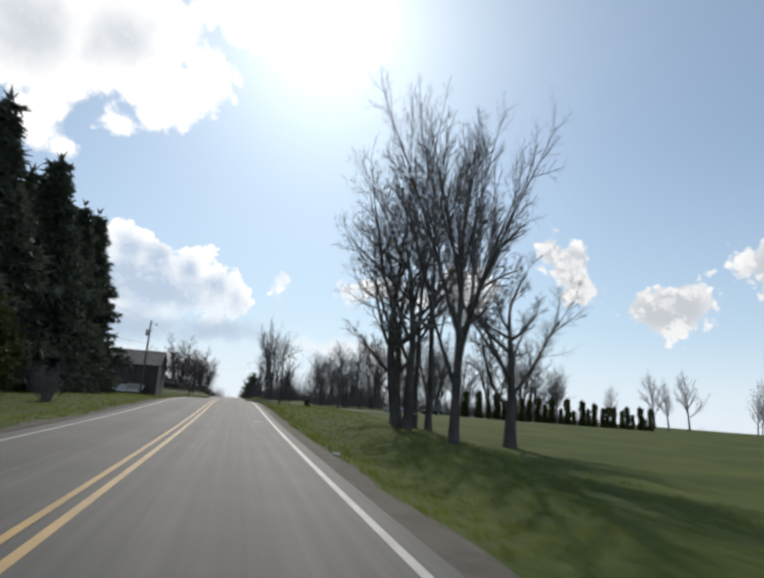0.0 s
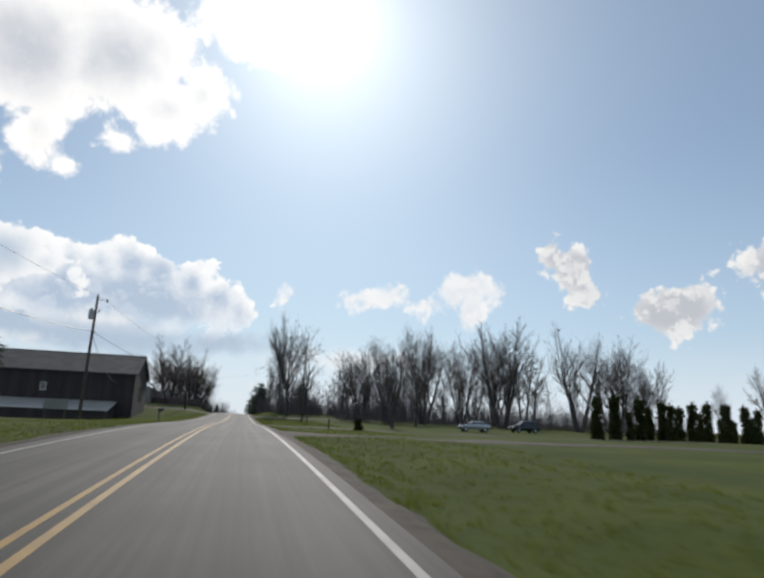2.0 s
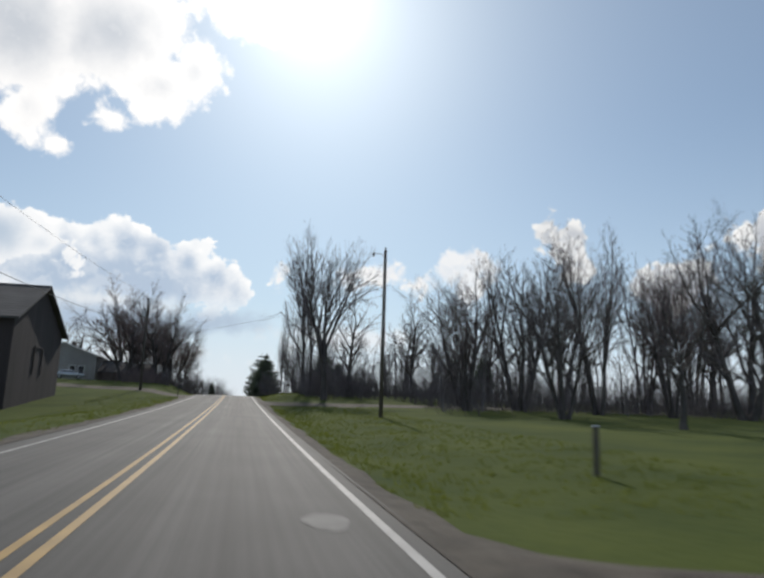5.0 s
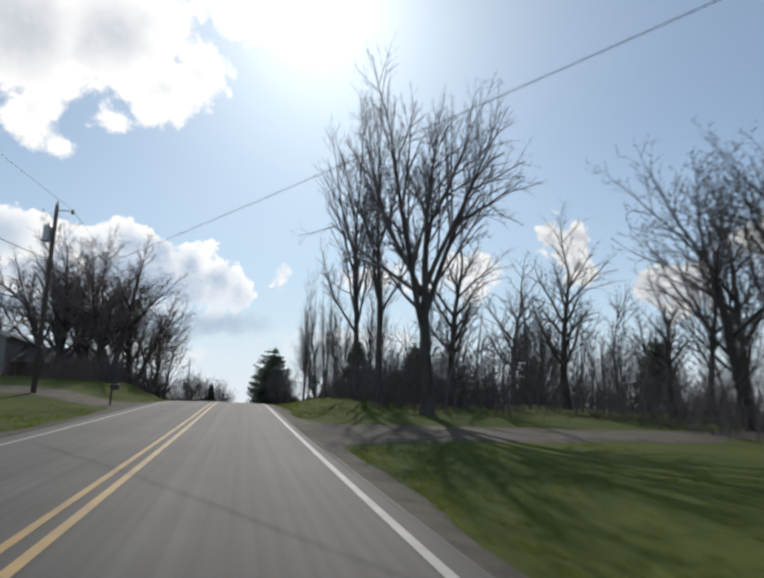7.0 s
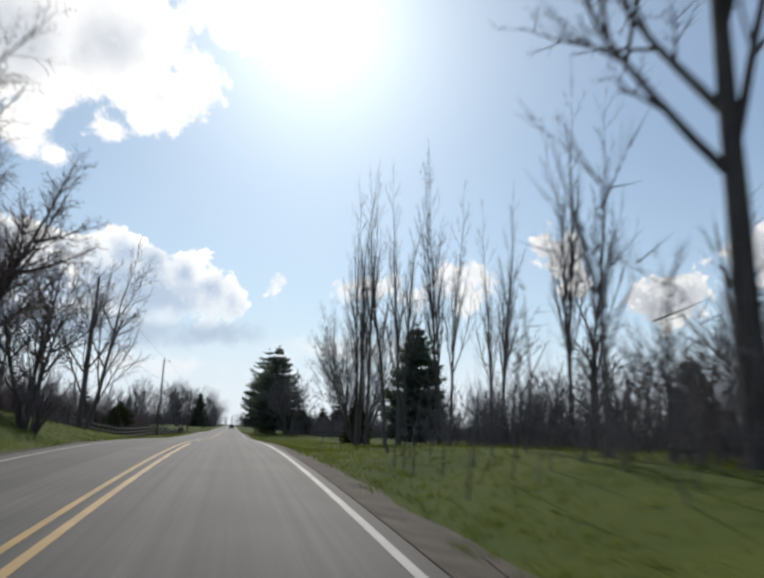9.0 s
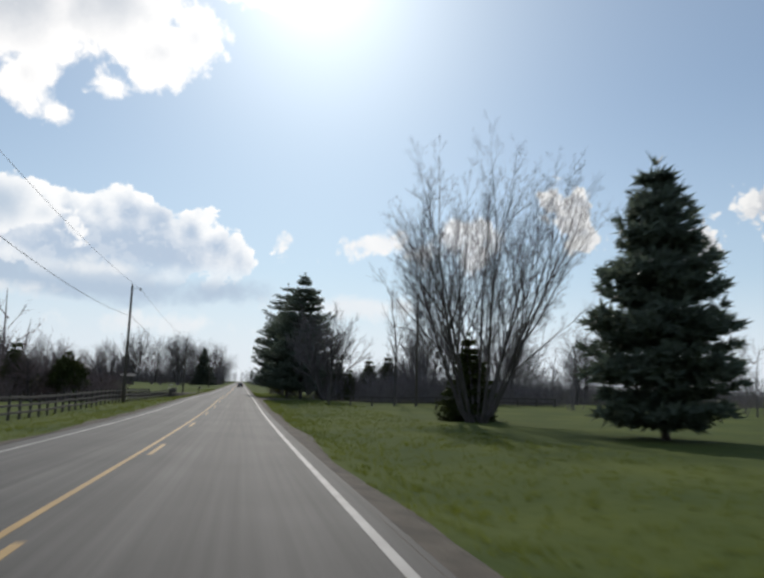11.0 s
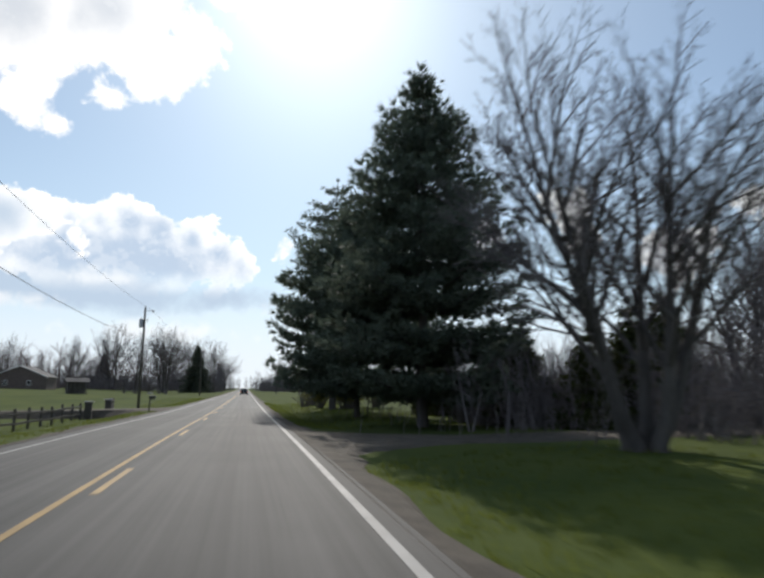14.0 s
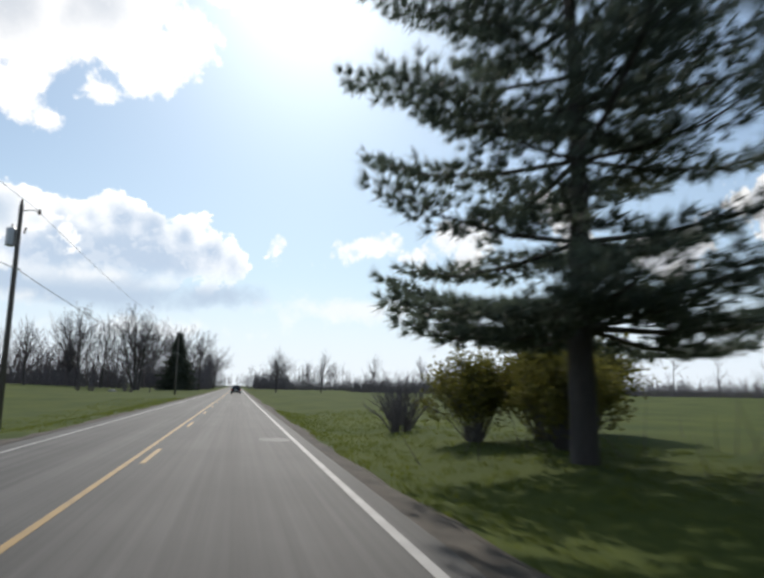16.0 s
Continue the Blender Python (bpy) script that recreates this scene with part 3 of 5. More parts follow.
def branch_out(rng, shapes, p, d, length, r, level, spec):
    """Grows one limb and its side limbs, level by level, down to twigs."""
    counts, spread, shrink, lift, wob = spec["counts"], spec["spread"], spec["shrink"], spec["lift"], spec["wobble"]
    top = len(counts)
    out = shapes[0] if level <= 1 else shapes[1]
    if level >= top:
        d = (sway(rng, d, wob * 2) + Vector((0, 0, lift))).normalized()
        r = max(r, spec.get("least", 0.010))
        out.spike(p, p + d * length, r)
        for _ in range(spec.get("fine", 0)):
            q = p + d * (length * rng.uniform(0.15, 0.9))
            out.spike(q, q + (sway(rng, d, 0.75) + Vector((0, 0, lift))) * (length * rng.uniform(0.4, 0.75)), r * 0.7)
        return
    segs = (7, 5, 3, 2, 2, 2)[level]
    sides = (9, 6, 4, 3, 3, 3)[level]
    tip = r * 0.30
    pts, radii = limb(rng, out, p, d, length, r, tip, segs, sides, wob * (0.5 if level == 0 else 1.0), lift if level else 0.02)
    n = counts[level]
    start = spec["bare"] if level == 0 else 0.22
    for i in range(n):
        f = start + (1 - start) * ((i + rng.uniform(-0.2, 1.2)) / n)
        f = max(f, start * 0.8)
        f = min(f, 0.99)
        k = f * (len(pts) - 1)
        j = int(k)
        q = pts[j].lerp(pts[min(j + 1, len(pts) - 1)], k - j)
        rr = radii[j] + (radii[min(j + 1, len(radii) - 1)] - radii[j]) * (k - j)
        dd = (pts[min(j + 1, len(pts) - 1)] - pts[j]).normalized()
        ang = radians(spread[min(level, len(spread) - 1)]) * rng.uniform(0.5, 1.3)
        nd = side_way(rng, dd, ang, i * 2.4 + rng.uniform(-0.6, 0.6))
        ll = length * shrink[min(level, len(shrink) - 1)] * rng.uniform(0.55, 1.2) * (1.25 - 0.6 * f)
        branch_out(rng, shapes, q, nd, ll, min(rr * 0.75, max(r * spec.get("thin", 0.44), spec.get("least", 0.010))), level + 1, spec)
    # the leader carries on past the fork
    if level < 2:
        branch_out(rng, shapes, pts[-1], (pts[-1] - pts[-2]).normalized(), length * 0.45, tip, level + 1, spec)


def bare_tree(name, seed, height, stems, spec, label, radius, category="tree", twig="twig", lean=8, spread=0.0, group="", breadth=0.0):
    """With a breadth, the grown tree is brought to exactly that crown radius and height."""
    rng = random.Random(seed)
    t = thing(name, label, category, group)
    wood, fine = Shape(), Shape()
    for k in range(stems):
        a = rng.uniform(0, 6.28) if stems == 1 else 6.283 * k / stems + rng.uniform(-0.4, 0.4)
        l = radians(lean * rng.uniform(0.5, 1.4)) if stems > 1 else radians(rng.uniform(0, 3))
        d = Vector((math.cos(a) * math.sin(l), math.sin(a) * math.sin(l), math.cos(l)))
        p = Vector((math.cos(a) * spread, math.sin(a) * spread, -0.3))
        # root flare
        wood.tube([p, p + Vector((0, 0, 0.5)), p + d * 1.3], [radius * 1.55, radius * 1.2, radius], 10, cap=False)
        branch_out(rng, (wood, fine), p + d * 1.0, d, height * spec["trunk"] * rng.uniform(0.85, 1.1), radius, 0, spec)
    if breadth:
        top = max(v[2] for v in fine.v)
        reach = sorted(math.hypot(v[0], v[1]) for v in fine.v)[int(len(fine.v) * 0.96)]
        for s in (wood, fine):
            s.v = [(v[0] * breadth / reach, v[1] * breadth / reach, v[2] * height / top) for v in s.v]
    part("trunk", wood, "bark", t, smooth=True)
    part("crown", fine, twig, t)
    return t


OAK = dict(counts=(10, 9, 8, 8), spread=(54, 46, 46, 48), shrink=(0.68, 0.52, 0.50, 0.52), lift=0.12, wobble=0.17, thin=0.40, bare=0.30, trunk=0.62)
UPRIGHT = dict(counts=(12, 7, 7, 6), spread=(30, 32, 36, 40), shrink=(0.55, 0.48, 0.46, 0.46), lift=0.12, wobble=0.09, bare=0.25, trunk=0.75)
FAN = dict(counts=(8, 7, 7, 7), spread=(32, 34, 38, 42), shrink=(0.62, 0.52, 0.48, 0.45), lift=0.05, wobble=0.12, bare=0.12, trunk=0.62)
THIN = dict(counts=(9, 7, 6, 5), spread=(42, 42, 42), shrink=(0.46, 0.45, 0.45), lift=0.12, wobble=0.12, bare=0.35, trunk=0.80)
ELM = dict(counts=(7, 6, 6, 3), spread=(36, 36, 40, 44), shrink=(0.70, 0.56, 0.50, 0.50), lift=0.06, wobble=0.13, bare=0.16, trunk=0.55, least=0.019)
FAR_UP = dict(counts=(12, 8, 7), spread=(40, 42, 46), shrink=(0.55, 0.52, 0.62), lift=0.12, wobble=0.10, bare=0.22, trunk=0.75, least=0.022)
FAR_FAN = dict(counts=(9, 8, 8), spread=(50, 46, 48), shrink=(0.78, 0.56, 0.60), lift=0.07, wobble=0.14, bare=0.14, trunk=0.56, least=0.022)
FAR = dict(least=0.024, counts=(10, 9, 8), spread=(48, 42, 42), shrink=(0.58, 0.52, 0.62), lift=0.10, wobble=0.14, bare=0.25, trunk=0.66)


def tuft(out, rng, p, d, size, blades=5, width=0.20):
    """A spray of needles: narrow leaves round a way."""
    a = d.cross(Vector((0.2, 0.1, 1)) if abs(d.z) < 0.9 else Vector((1, 0, 0))).normalized()
    b = d.cross(a)
    for i in range(blades):
        t = 6.283 * i / blades + rng.uniform(-0.5, 0.5)
        q = (d * rng.uniform(0.4, 1.1) + (a * math.cos(t) + b * math.sin(t)) * rng.uniform(0.35, 0.95)).normalized()
        s = q.cross(d)
        s = s.normalized() * (size * width) if s.length > 1e-4 else a * (size * width)
        tip = p + q * size * rng.uniform(0.7, 1.2)
        n = len(out.v)
        out.v += [tuple(p - s), tuple(p + s), tuple(tip)]
        out.f.append((n, n + 1, n + 2))


def conifer(name, seed, height, radius, label, whorls, per, style, mat, bare=0.04, size=0.55, step=0.42, blades=5, squash=1.0, category="tree", wide=0.20, dome=2.2):
    """style 'spruce': drooping full cone; 'pine': level plates with clumped ends and gaps between."""
    rng = random.Random(seed)
    t = thing(name, label, category)
    wood, green = Shape(), Shape()
    bend = [Vector((rng.uniform(-0.15, 0.15), rng.uniform(-0.15, 0.15), 0)) for _ in range(8)]
    pts = [Vector((0, 0, height * i / 7)) + bend[i] * (i > 0) for i in range(8)]
    wood.tube([p - Vector((0, 0, 0.3)) if i == 0 else p for i, p in enumerate(pts)], [max(0.02, height * 0.016 * (1 - i / 7.3)) for i in range(8)], 9, cap=False)
    for w in range(whorls):
        f = bare + (1 - bare) * (w + rng.uniform(-0.25, 0.25) * (1 if style == "spruce" else 1.7)) / whorls
        f = min(max(f, bare), 0.985)
        z = f * height
        k = f * 7
        c = pts[int(k)].lerp(pts[min(int(k) + 1, 7)], k - int(k))
        if style == "spruce":
            reach = radius * (1 - f) ** 0.85 * (0.80 + 0.20 * min(1, f / 0.12))
        else:
            reach = radius * (1 - f ** dome) ** 0.9 * (0.75 + 0.25 * min(1, f / 0.2))
        reach = max(reach, min(0.25, radius * 0.12))
        n = per + rng.randint(-1, 1)
        a0 = rng.uniform(0, 6.28)
        for b in range(n):
            a = a0 + 6.283 * b / n + rng.uniform(-0.25, 0.25)
            r = reach * (rng.uniform(0.55, 1.18) if style == "spruce" else rng.uniform(0.74, 1.05))
            out = Vector((math.cos(a), math.sin(a), 0))
            if style == "spruce":
                rise = lambda u, r=r: -0.28 * r * u + 0.16 * r * u * u
            else:
                k2 = rng.uniform(-0.10, 0.18)
                rise = lambda u, r=r, k2=k2: r * (k2 * u + 0.20 * u ** 3) - 0.16 * r * u * (1 - f)
            sp = [c + out * (r * u) + Vector((0, 0, rise(u))) for u in (0, 0.35, 0.7, 1.0)]
            if style == "spruce":
                wood.spike(sp[0], sp[2], 0.012 * r + 0.015)
            else:
                wood.tube(sp, [0.012 * r + 0.018, 0.009 * r + 0.012, 0.005 * r + 0.008, 0.006], 4, cap=False)
            side = Vector((-math.sin(a), math.cos(a), 0))
            u = 0.10 if style == "spruce" else rng.uniform(0.20, 0.36)
            while u < 1.03:
                p = c + out * (r * u) + Vector((0, 0, rise(u)))
                fan = r * (0.30 if style == "spruce" else 0.24) * (1.0 - 0.75 * u) + 0.15
                m = 1 + int(fan / step)
                for j in range(-m, m + 1):
                    q = p + side * (j * step * rng.uniform(0.7, 1.1)) - out * (abs(j) * step * 0.15)
                    q += Vector((rng.uniform(-0.1, 0.1), rng.uniform(-0.1, 0.1), rng.uniform(-0.13, 0.13) * squash))
                    if style == "spruce":
                        d = (out * 0.7 + side * (0.5 * j / max(m, 1)) + Vector((0, 0, rng.uniform(-0.75, 0.05)))).normalized()
                    else:
                        d = (out * 0.6 + side * (0.6 * j / max(m, 1)) + Vector((0, 0, rng.uniform(0.05, 0.6)))).normalized()
                    tuft(green, rng, q, d, size * rng.uniform(0.7, 1.25), blades, wide)
                u += step / max(r, 0.4) * rng.uniform(0.8, 1.2)
    tuft(green, rng, pts[-1], Vector((0, 0, 1)), size * 1.3, blades)
    part("trunk", wood, "bark", t, smooth=True)
    part("crown", green, mat, t)
    return t


def shrub(name, seed, height, width, label, mat_leaf, n_tufts, size, stems=26, twig="twig", category="shrub"):
    rng = random.Random(seed)
    t = thing(name, label, category)
    wood, leaf = Shape(), Shape()
    for k in range(stems):
        a, l = rng.uniform(0, 6.28), rng.uniform(0.1, 0.95)
        tip = Vector((math.cos(a) * width / 2 * l, math.sin(a) * width / 2 * l, height * rng.uniform(0.7, 1.05) * math.sqrt(max(0.1, 1 - 0.7 * l * l))))
        base = Vector((math.cos(a) * 0.2, math.sin(a) * 0.2, -0.15))
        mid = base.lerp(tip, 0.5) + Vector((rng.uniform(-0.1, 0.1), rng.uniform(-0.1, 0.1), 0.12 * height)) * 0.8
        wood.tube([base, mid, tip], [0.028, 0.018, 0.006], 4, cap=False)
        for _ in range(10):
            u = rng.uniform(0.3, 1)
            q = (mid.lerp(tip, (u - 0.5) * 2) if u > 0.5 else base.lerp(mid, u * 2))
            d = sway(rng, (tip - base).normalized(), 0.8)
            e = q + d * height * rng.uniform(0.12, 0.3)
            wood.spike(q, e, 0.012)
            for _ in range(max(0, n_tufts // (stems * 10))):
                g = q.lerp(e, rng.uniform(0.2, 1.05)) + Vector((rng.gauss(0, 0.09), rng.gauss(0, 0.09), rng.gauss(0, 0.09))) * height * 0.5
                tuft(leaf, rng, g, sway(rng, d, 0.7), size * rng.uniform(0.7, 1.3), 4, 0.35)
    part("branchwork", wood, twig, t)
    if leaf.v:
        part("foliage", leaf, mat_leaf, t)
    return t


# --- great bare trees on the open grass beside the first stretch
oak = bare_tree("bare_tree", 13, 24.0, 1, dict(FAN, counts=(10, 9, 8, 6), spread=(36, 36, 40, 44), shrink=(0.95, 0.56, 0.50, 0.48), bare=0.10, trunk=0.52, thin=0.50, fine=2), "tall bare deciduous tree with spreading limbs on grass", 0.50, breadth=6.4)
put(oak, 13.1, 33.2, turn=40, size=0.91)
fork = bare_tree("bare_tree", 23, 18, 2, dict(OAK, counts=(9, 8, 7, 5), fine=2), "bare forked tree with two stems leaning apart on grass", 0.34, lean=9, spread=0.35)
put(fork, 12.9, 43.5, turn=120)
low = bare_tree("bare_tree", 31, 12.5, 1, dict(OAK, bare=0.16, trunk=0.55, counts=(9, 8, 8, 6), fine=1), "leaning bare tree with long low limbs", 0.27, breadth=4.8)
put(low, 17.0, 35.0, turn=110, size=0.94)
tall = bare_tree("bare_tree", 5, 19, 1, THIN, "slim bare tree with a straight trunk", 0.24)
put(tall, 15.2, 45.0)
copy_to(tall, 14.7, 47.0, 130, 0.92)
vase = bare_tree("bare_tree", 47, 13.4, 1, dict(FAN, bare=0.30, trunk=0.55, fine=2), "smaller bare tree with an upswept crown", 0.26, breadth=4.4)
put(vase, 13.9, 49.3, turn=70)

# --- the tall dark spruces beside the road at the start
spr_a = conifer("spruce", 3, 21, 6.0, "tall dark green spruce with drooping boughs", 34, 8, "spruce", "spruce", size=0.80, step=0.62, blades=6)
put(spr_a, -16.4, 81.0)
spr_b = conifer("spruce", 8, 21, 6.4, "tall dark green spruce in a dense row", 34, 8, "spruce", "spruce", size=0.88, step=0.72, blades=6)
put(spr_b, -16.2, 62.5)
for x, y, a, s in ((-16.0, 72.0, 40, 0.93), (-17.6, 52.0, 80, 1.05), (-17.0, 42.5, 130, 0.98), (-21.5, 86.5, 200, 0.85), (-18.5, 33.0, 300, 1.04), (-19.0, 23.0, 60, 1.0), (-20.5, 76.5, 10, 0.98), (-20.0, 67.0, 250, 1.0), (-20.5, 57.0, 150, 1.02), (-20.8, 47.0, 20, 1.0)):
    copy_to(spr_b if s > 0.94 else spr_a, x, y, a, s)
yew = shrub("evergreen_shrub", 4, 4.6, 5.0, "rounded olive green evergreen shrub in front of spruces", "arbor", 5200, 0.30, stems=40)
put(yew, -10.6, 33.0)
copy_to(yew, -12.0, 39.5, 80, 0.85)
dry = shrub("bare_shrub", 6, 1.5, 2.6, "low bare brown shrub in the grass", "bud", 0, 0.1, stems=34)
put(dry, -8.6, 41.0)
copy_to(dry, -11.5, 50.0, 50, 1.3)
copy_to(dry, -12.5, 58.0, 150, 1.6)
copy_to(dry, -12.8, 67.0, 220, 1.5)

# --- woods and single trees to the right of the hill
maple = bare_tree("bare_tree", 61, 15, 3, FAR_FAN, "bare many-stemmed tree with a rounded crown", 0.22, lean=14, spread=0.4)
put(maple, 28.5, 163.0, size=0.85)
up = bare_tree("bare_tree", 71, 18, 1, dict(ELM, counts=(13, 8, 7), spread=(40, 40, 44), shrink=(0.50, 0.52, 0.6), bare=0.22, trunk=0.75, least=0.018), "tall bare tree with upright limbs at the edge of a grove", 0.30, breadth=4.0)
put(up, 22.5, 134.5, size=0.60)
elm = bare_tree("bare_tree", 67, 18, 3, ELM, "tall bare tree with a rounded fan-shaped crown", 0.26, lean=12, spread=0.35, breadth=6.4)
put(elm, 31.5, 179.0, size=1.1)
elm_b = bare_tree("bare_tree", 69, 19.3, 4, dict(ELM, counts=(7, 6, 5, 3), spread=(30, 34, 40, 44)), "tall bare tree with a dense reddish crown", 0.24, lean=9, spread=0.5, twig="redtwig", breadth=5.2)
put(elm_b, 37.5, 173.0, size=1.1)
for x, y, a, s in ((54, 172, 40, 1.2), (44, 194, 120, 1.12), (72, 174, 200, 1.15), (27.5, 186, 300, 0.9), (88, 184, 260, 1.1), (62, 196, 80, 1.0)):
    copy_to(elm, x, y, a, s * 1.12)
for x, y, a, s in ((44.5, 171, 60, 0.78), (57, 184, 150, 1.05), (80, 176, 10, 0.95), (49, 182, 220, 0.95), (24.5, 176, 90, 0.62)):
    copy_to(elm_b, x, y, a, s * 1.12)
grove = [(66, 190, 250, 0.9), (30, 150, 300, 0.6), (36, 200, 10, 0.95), (96, 188, 60, 0.95), (47, 210, 110, 1.05), (76, 204, 170, 1.0), (104, 198, 170, 1.0)]

# --- the grove below the crest, close to the road
big = bare_tree("bare_tree", 89, 21.5, 1, dict(FAN, counts=(9, 8, 7, 5), spread=(34, 36, 40, 44), shrink=(0.95, 0.58, 0.50, 0.46), bare=0.22, trunk=0.50, thin=0.52, fine=2), "great bare tree whose thick trunk divides into rising limbs", 0.52, breadth=6.4)
put(big, 12.0, 192.5, turn=30)
column = bare_tree("bare_tree", 91, 19, 3, dict(FAR_UP, counts=(12, 6, 6), spread=(20, 34, 42), shrink=(0.34, 0.45, 0.5), least=0.014, bare=0.3), "clump of tall straight bare stems", 0.15, lean=4, spread=0.7, breadth=2.1)
put(column, 10.2, 246.0, size=1.12)
for x, y, a, s in ((12.0, 243.5, 60, 1.08), (13.6, 238.0, 120, 1.0), (15.5, 226.0, 200, 0.9), (19.0, 243.0, 300, 1.0)):
    copy_to(column, x, y, a, s)
for x, y, a, s in ((26, 203, 100, 0.9), (30, 222, 140, 0.95), (38, 232, 70, 0.9), (44, 246, 10, 0.9), (56, 260, 200, 0.95), (66, 252, 260, 0.9), (50, 228, 320, 0.85), (34, 256, 45, 0.9), (72, 240, 15, 1.0), (30, 196, 40, 0.6)):
    copy_to(up if int(x) % 4 else elm, x, y, a, s)
slim = bare_tree("bare_tree", 73, 19, 1, UPRIGHT, "tall slender bare tree close to the road", 0.26)
put(slim, 11.4, 203.0)
copy_to(slim, 11.3, 212.0, 75, 1.08)
copy_to(up, 17.0, 203.0, 130, 0.9)
small_pine = conifer("pine", 14, 9.5, 3.2, "small dark pine among bare trees", 16, 7, "pine", "pine", size=0.6, bare=0.12)
put(small_pine, 53.0, 268.0, size=1.1)
copy_to(small_pine, 40.0, 212.0, 60, 0.7)
copy_to(small_pine, 16.5, 212.0, 160, 0.5)

# --- trees left of the crest, over the house
lime = bare_tree("bare_tree", 101, 18.5, 3, dict(FAN, counts=(10, 8, 7, 5), spread=(46, 42, 44, 46), fine=3), "broad bare tree with a dense twiggy crown beside the road", 0.42, lean=15, spread=0.5, twig="redtwig")
put(lime, -10.8, 223.0, turn=15, size=0.70)
copy_to(lime, -9.4, 229.5, 140, 0.62)
copy_to(lime, -19.0, 241.0, 250, 0.98)
copy_to(maple, -14.0, 231.0, 30, 0.80)
copy_to(lime, -16.5, 227.0, 310, 0.74)
copy_to(maple, -8.4, 238.5, 70, 0.6)
lonely = bare_tree("bare_tree", 107, 14.5, 2, dict(FAN, counts=(8, 7, 6, 5)), "bare tree with a loose open crown beside the road", 0.2, lean=10, spread=0.3)
put(lonely, -10.2, 261.5)
copy_to(maple, -13.5, 243.0, 190, 0.75)
copy_to(up, -28.0, 247.0, 50, 0.8)
copy_to(dry, -9.0, 217.0, 20, 1.7)
copy_to(dry, -7.4, 226.5, 110, 1.8)
copy_to(dry, -7.0, 234.0, 200, 1.8)
copy_to(dry, -12.4, 228.0, 320, 2.0)

# --- the multi-stemmed tree and the dark conifer after the crest
spray = bare_tree("bare_tree", 117, 19.4, 12, dict(FAN, counts=(8, 6, 6, 5), spread=(28, 34, 40, 44), bare=0.14, fine=2), "bare tree fanning out in many thin stems from the ground", 0.15, lean=24, spread=0.8, breadth=7.9)
put(spray, 18.5, 291.0, size=1.06)
dark = conifer("pine", 19, 14, 4.0, "dark conifer beside a bare tree", 22, 8, "pine", "pine", size=0.62, bare=0.06)
put(dark, 22.2, 275.0, size=0.98)
snag = bare_tree("bare_tree", 127, 11, 1, dict(THIN, counts=(7, 5, 4)), "thin half-dead bare tree behind a wooden fence", 0.16)
put(snag, 19.5, 321.0)
apple = bare_tree("bare_tree", 131, 13.2, 5, dict(FAN, counts=(9, 8, 7, 5), fine=1, spread=(38, 38, 40, 42)), "spreading bare tree with several stems close to the driveway", 0.21, lean=16, spread=0.4, breadth=5.2)
put(apple, 12.7, 329.8)
for i, (x, y, a, s) in enumerate(((30, 345, 10, 0.75), (36, 352, 80, 0.7), (43, 344, 150, 0.72), (50, 356, 210, 0.75), (58, 350, 270, 0.7), (27, 338, 320, 0.62), (66, 362, 30, 0.75), (34, 330, 65, 0.55), (75, 354, 95, 0.75))):
    copy_to((maple, up, maple)[i % 3], x, y, a, s * 1.22)

# --- the three pines at the end
pine_a = conifer("white_pine", 41, 18.7, 6.2, "tall dark white pine with layered level boughs", 21, 8, "pine", "pine", size=0.46, bare=0.08, step=0.34, blades=11, wide=0.10, squash=1.8)
put(pine_a, 10.8, 345.5)
pine_b = conifer("white_pine", 43, 14.6, 6.5, "broad dark white pine with drooping lower boughs", 18, 9, "pine", "pine", size=0.48, bare=0.12, step=0.36, blades=10, wide=0.11, dome=3.2, squash=2.4)
put(pine_b, 9.7, 358.5)
pine_c = conifer("white_pine", 45, 21.0, 5.9, "white pine with separate horizontal boughs reaching over the verge", 14, 6, "pine", "pine", size=0.36, bare=0.13, step=0.28, blades=17, wide=0.06, dome=4.0, squash=1.1)
put(pine_c, 9.8, 372.5, turn=25)
buds = shrub("budding_shrub", 9, 3.3, 4.6, "tangled shrub with first yellow-green leaves on the verge", "bud", 5400, 0.12, stems=60)
put(buds, 9.4, 378.6, size=0.80)
copy_to(buds, 12.6, 380.0, 90, 1.1)
copy_to(buds, 15.8, 383.0, 40, 1.2)
copy_to(buds, 11.3, 376.2, 170, 0.8)
copy_to(dry, 8.4, 384.5, 40, 1.2)
copy_to(dry, 9.6, 389.0, 10, 1.5)

# --- single trees of the open land ahead, to the left
spruce_l = conifer("spruce", 51, 15.0, 6.0, "dark green spruce standing on a lawn", 30, 8, "spruce", "spruce", size=0.62, step=0.5)
put(spruce_l, -15.4, 560.0, size=1.12)
copy_to(spruce_l, -58.0, 615.0, 50, 1.0)
fan_l = bare_tree("bare_tree", 141, 21, 4, dict(FAR_FAN, least=0.03), "tall bare tree with a fan-shaped crown", 0.30, lean=12, spread=0.6)
put(fan_l, -24.5, 545.0, size=1.1)
copy_to(fan_l, -9.5, 680.0, 60, 0.95)
far_tree = bare_tree("bare_tree", 151, 15, 1, FAR, "bare round-crowned tree with spreading limbs", 0.30)
for i, (x, y, a, s) in enumerate(grove):
    copy_to((far_tree, up, far_tree, maple)[i % 4], x, y, a, s)
put(far_tree, 12.5, 545.0, size=0.70)
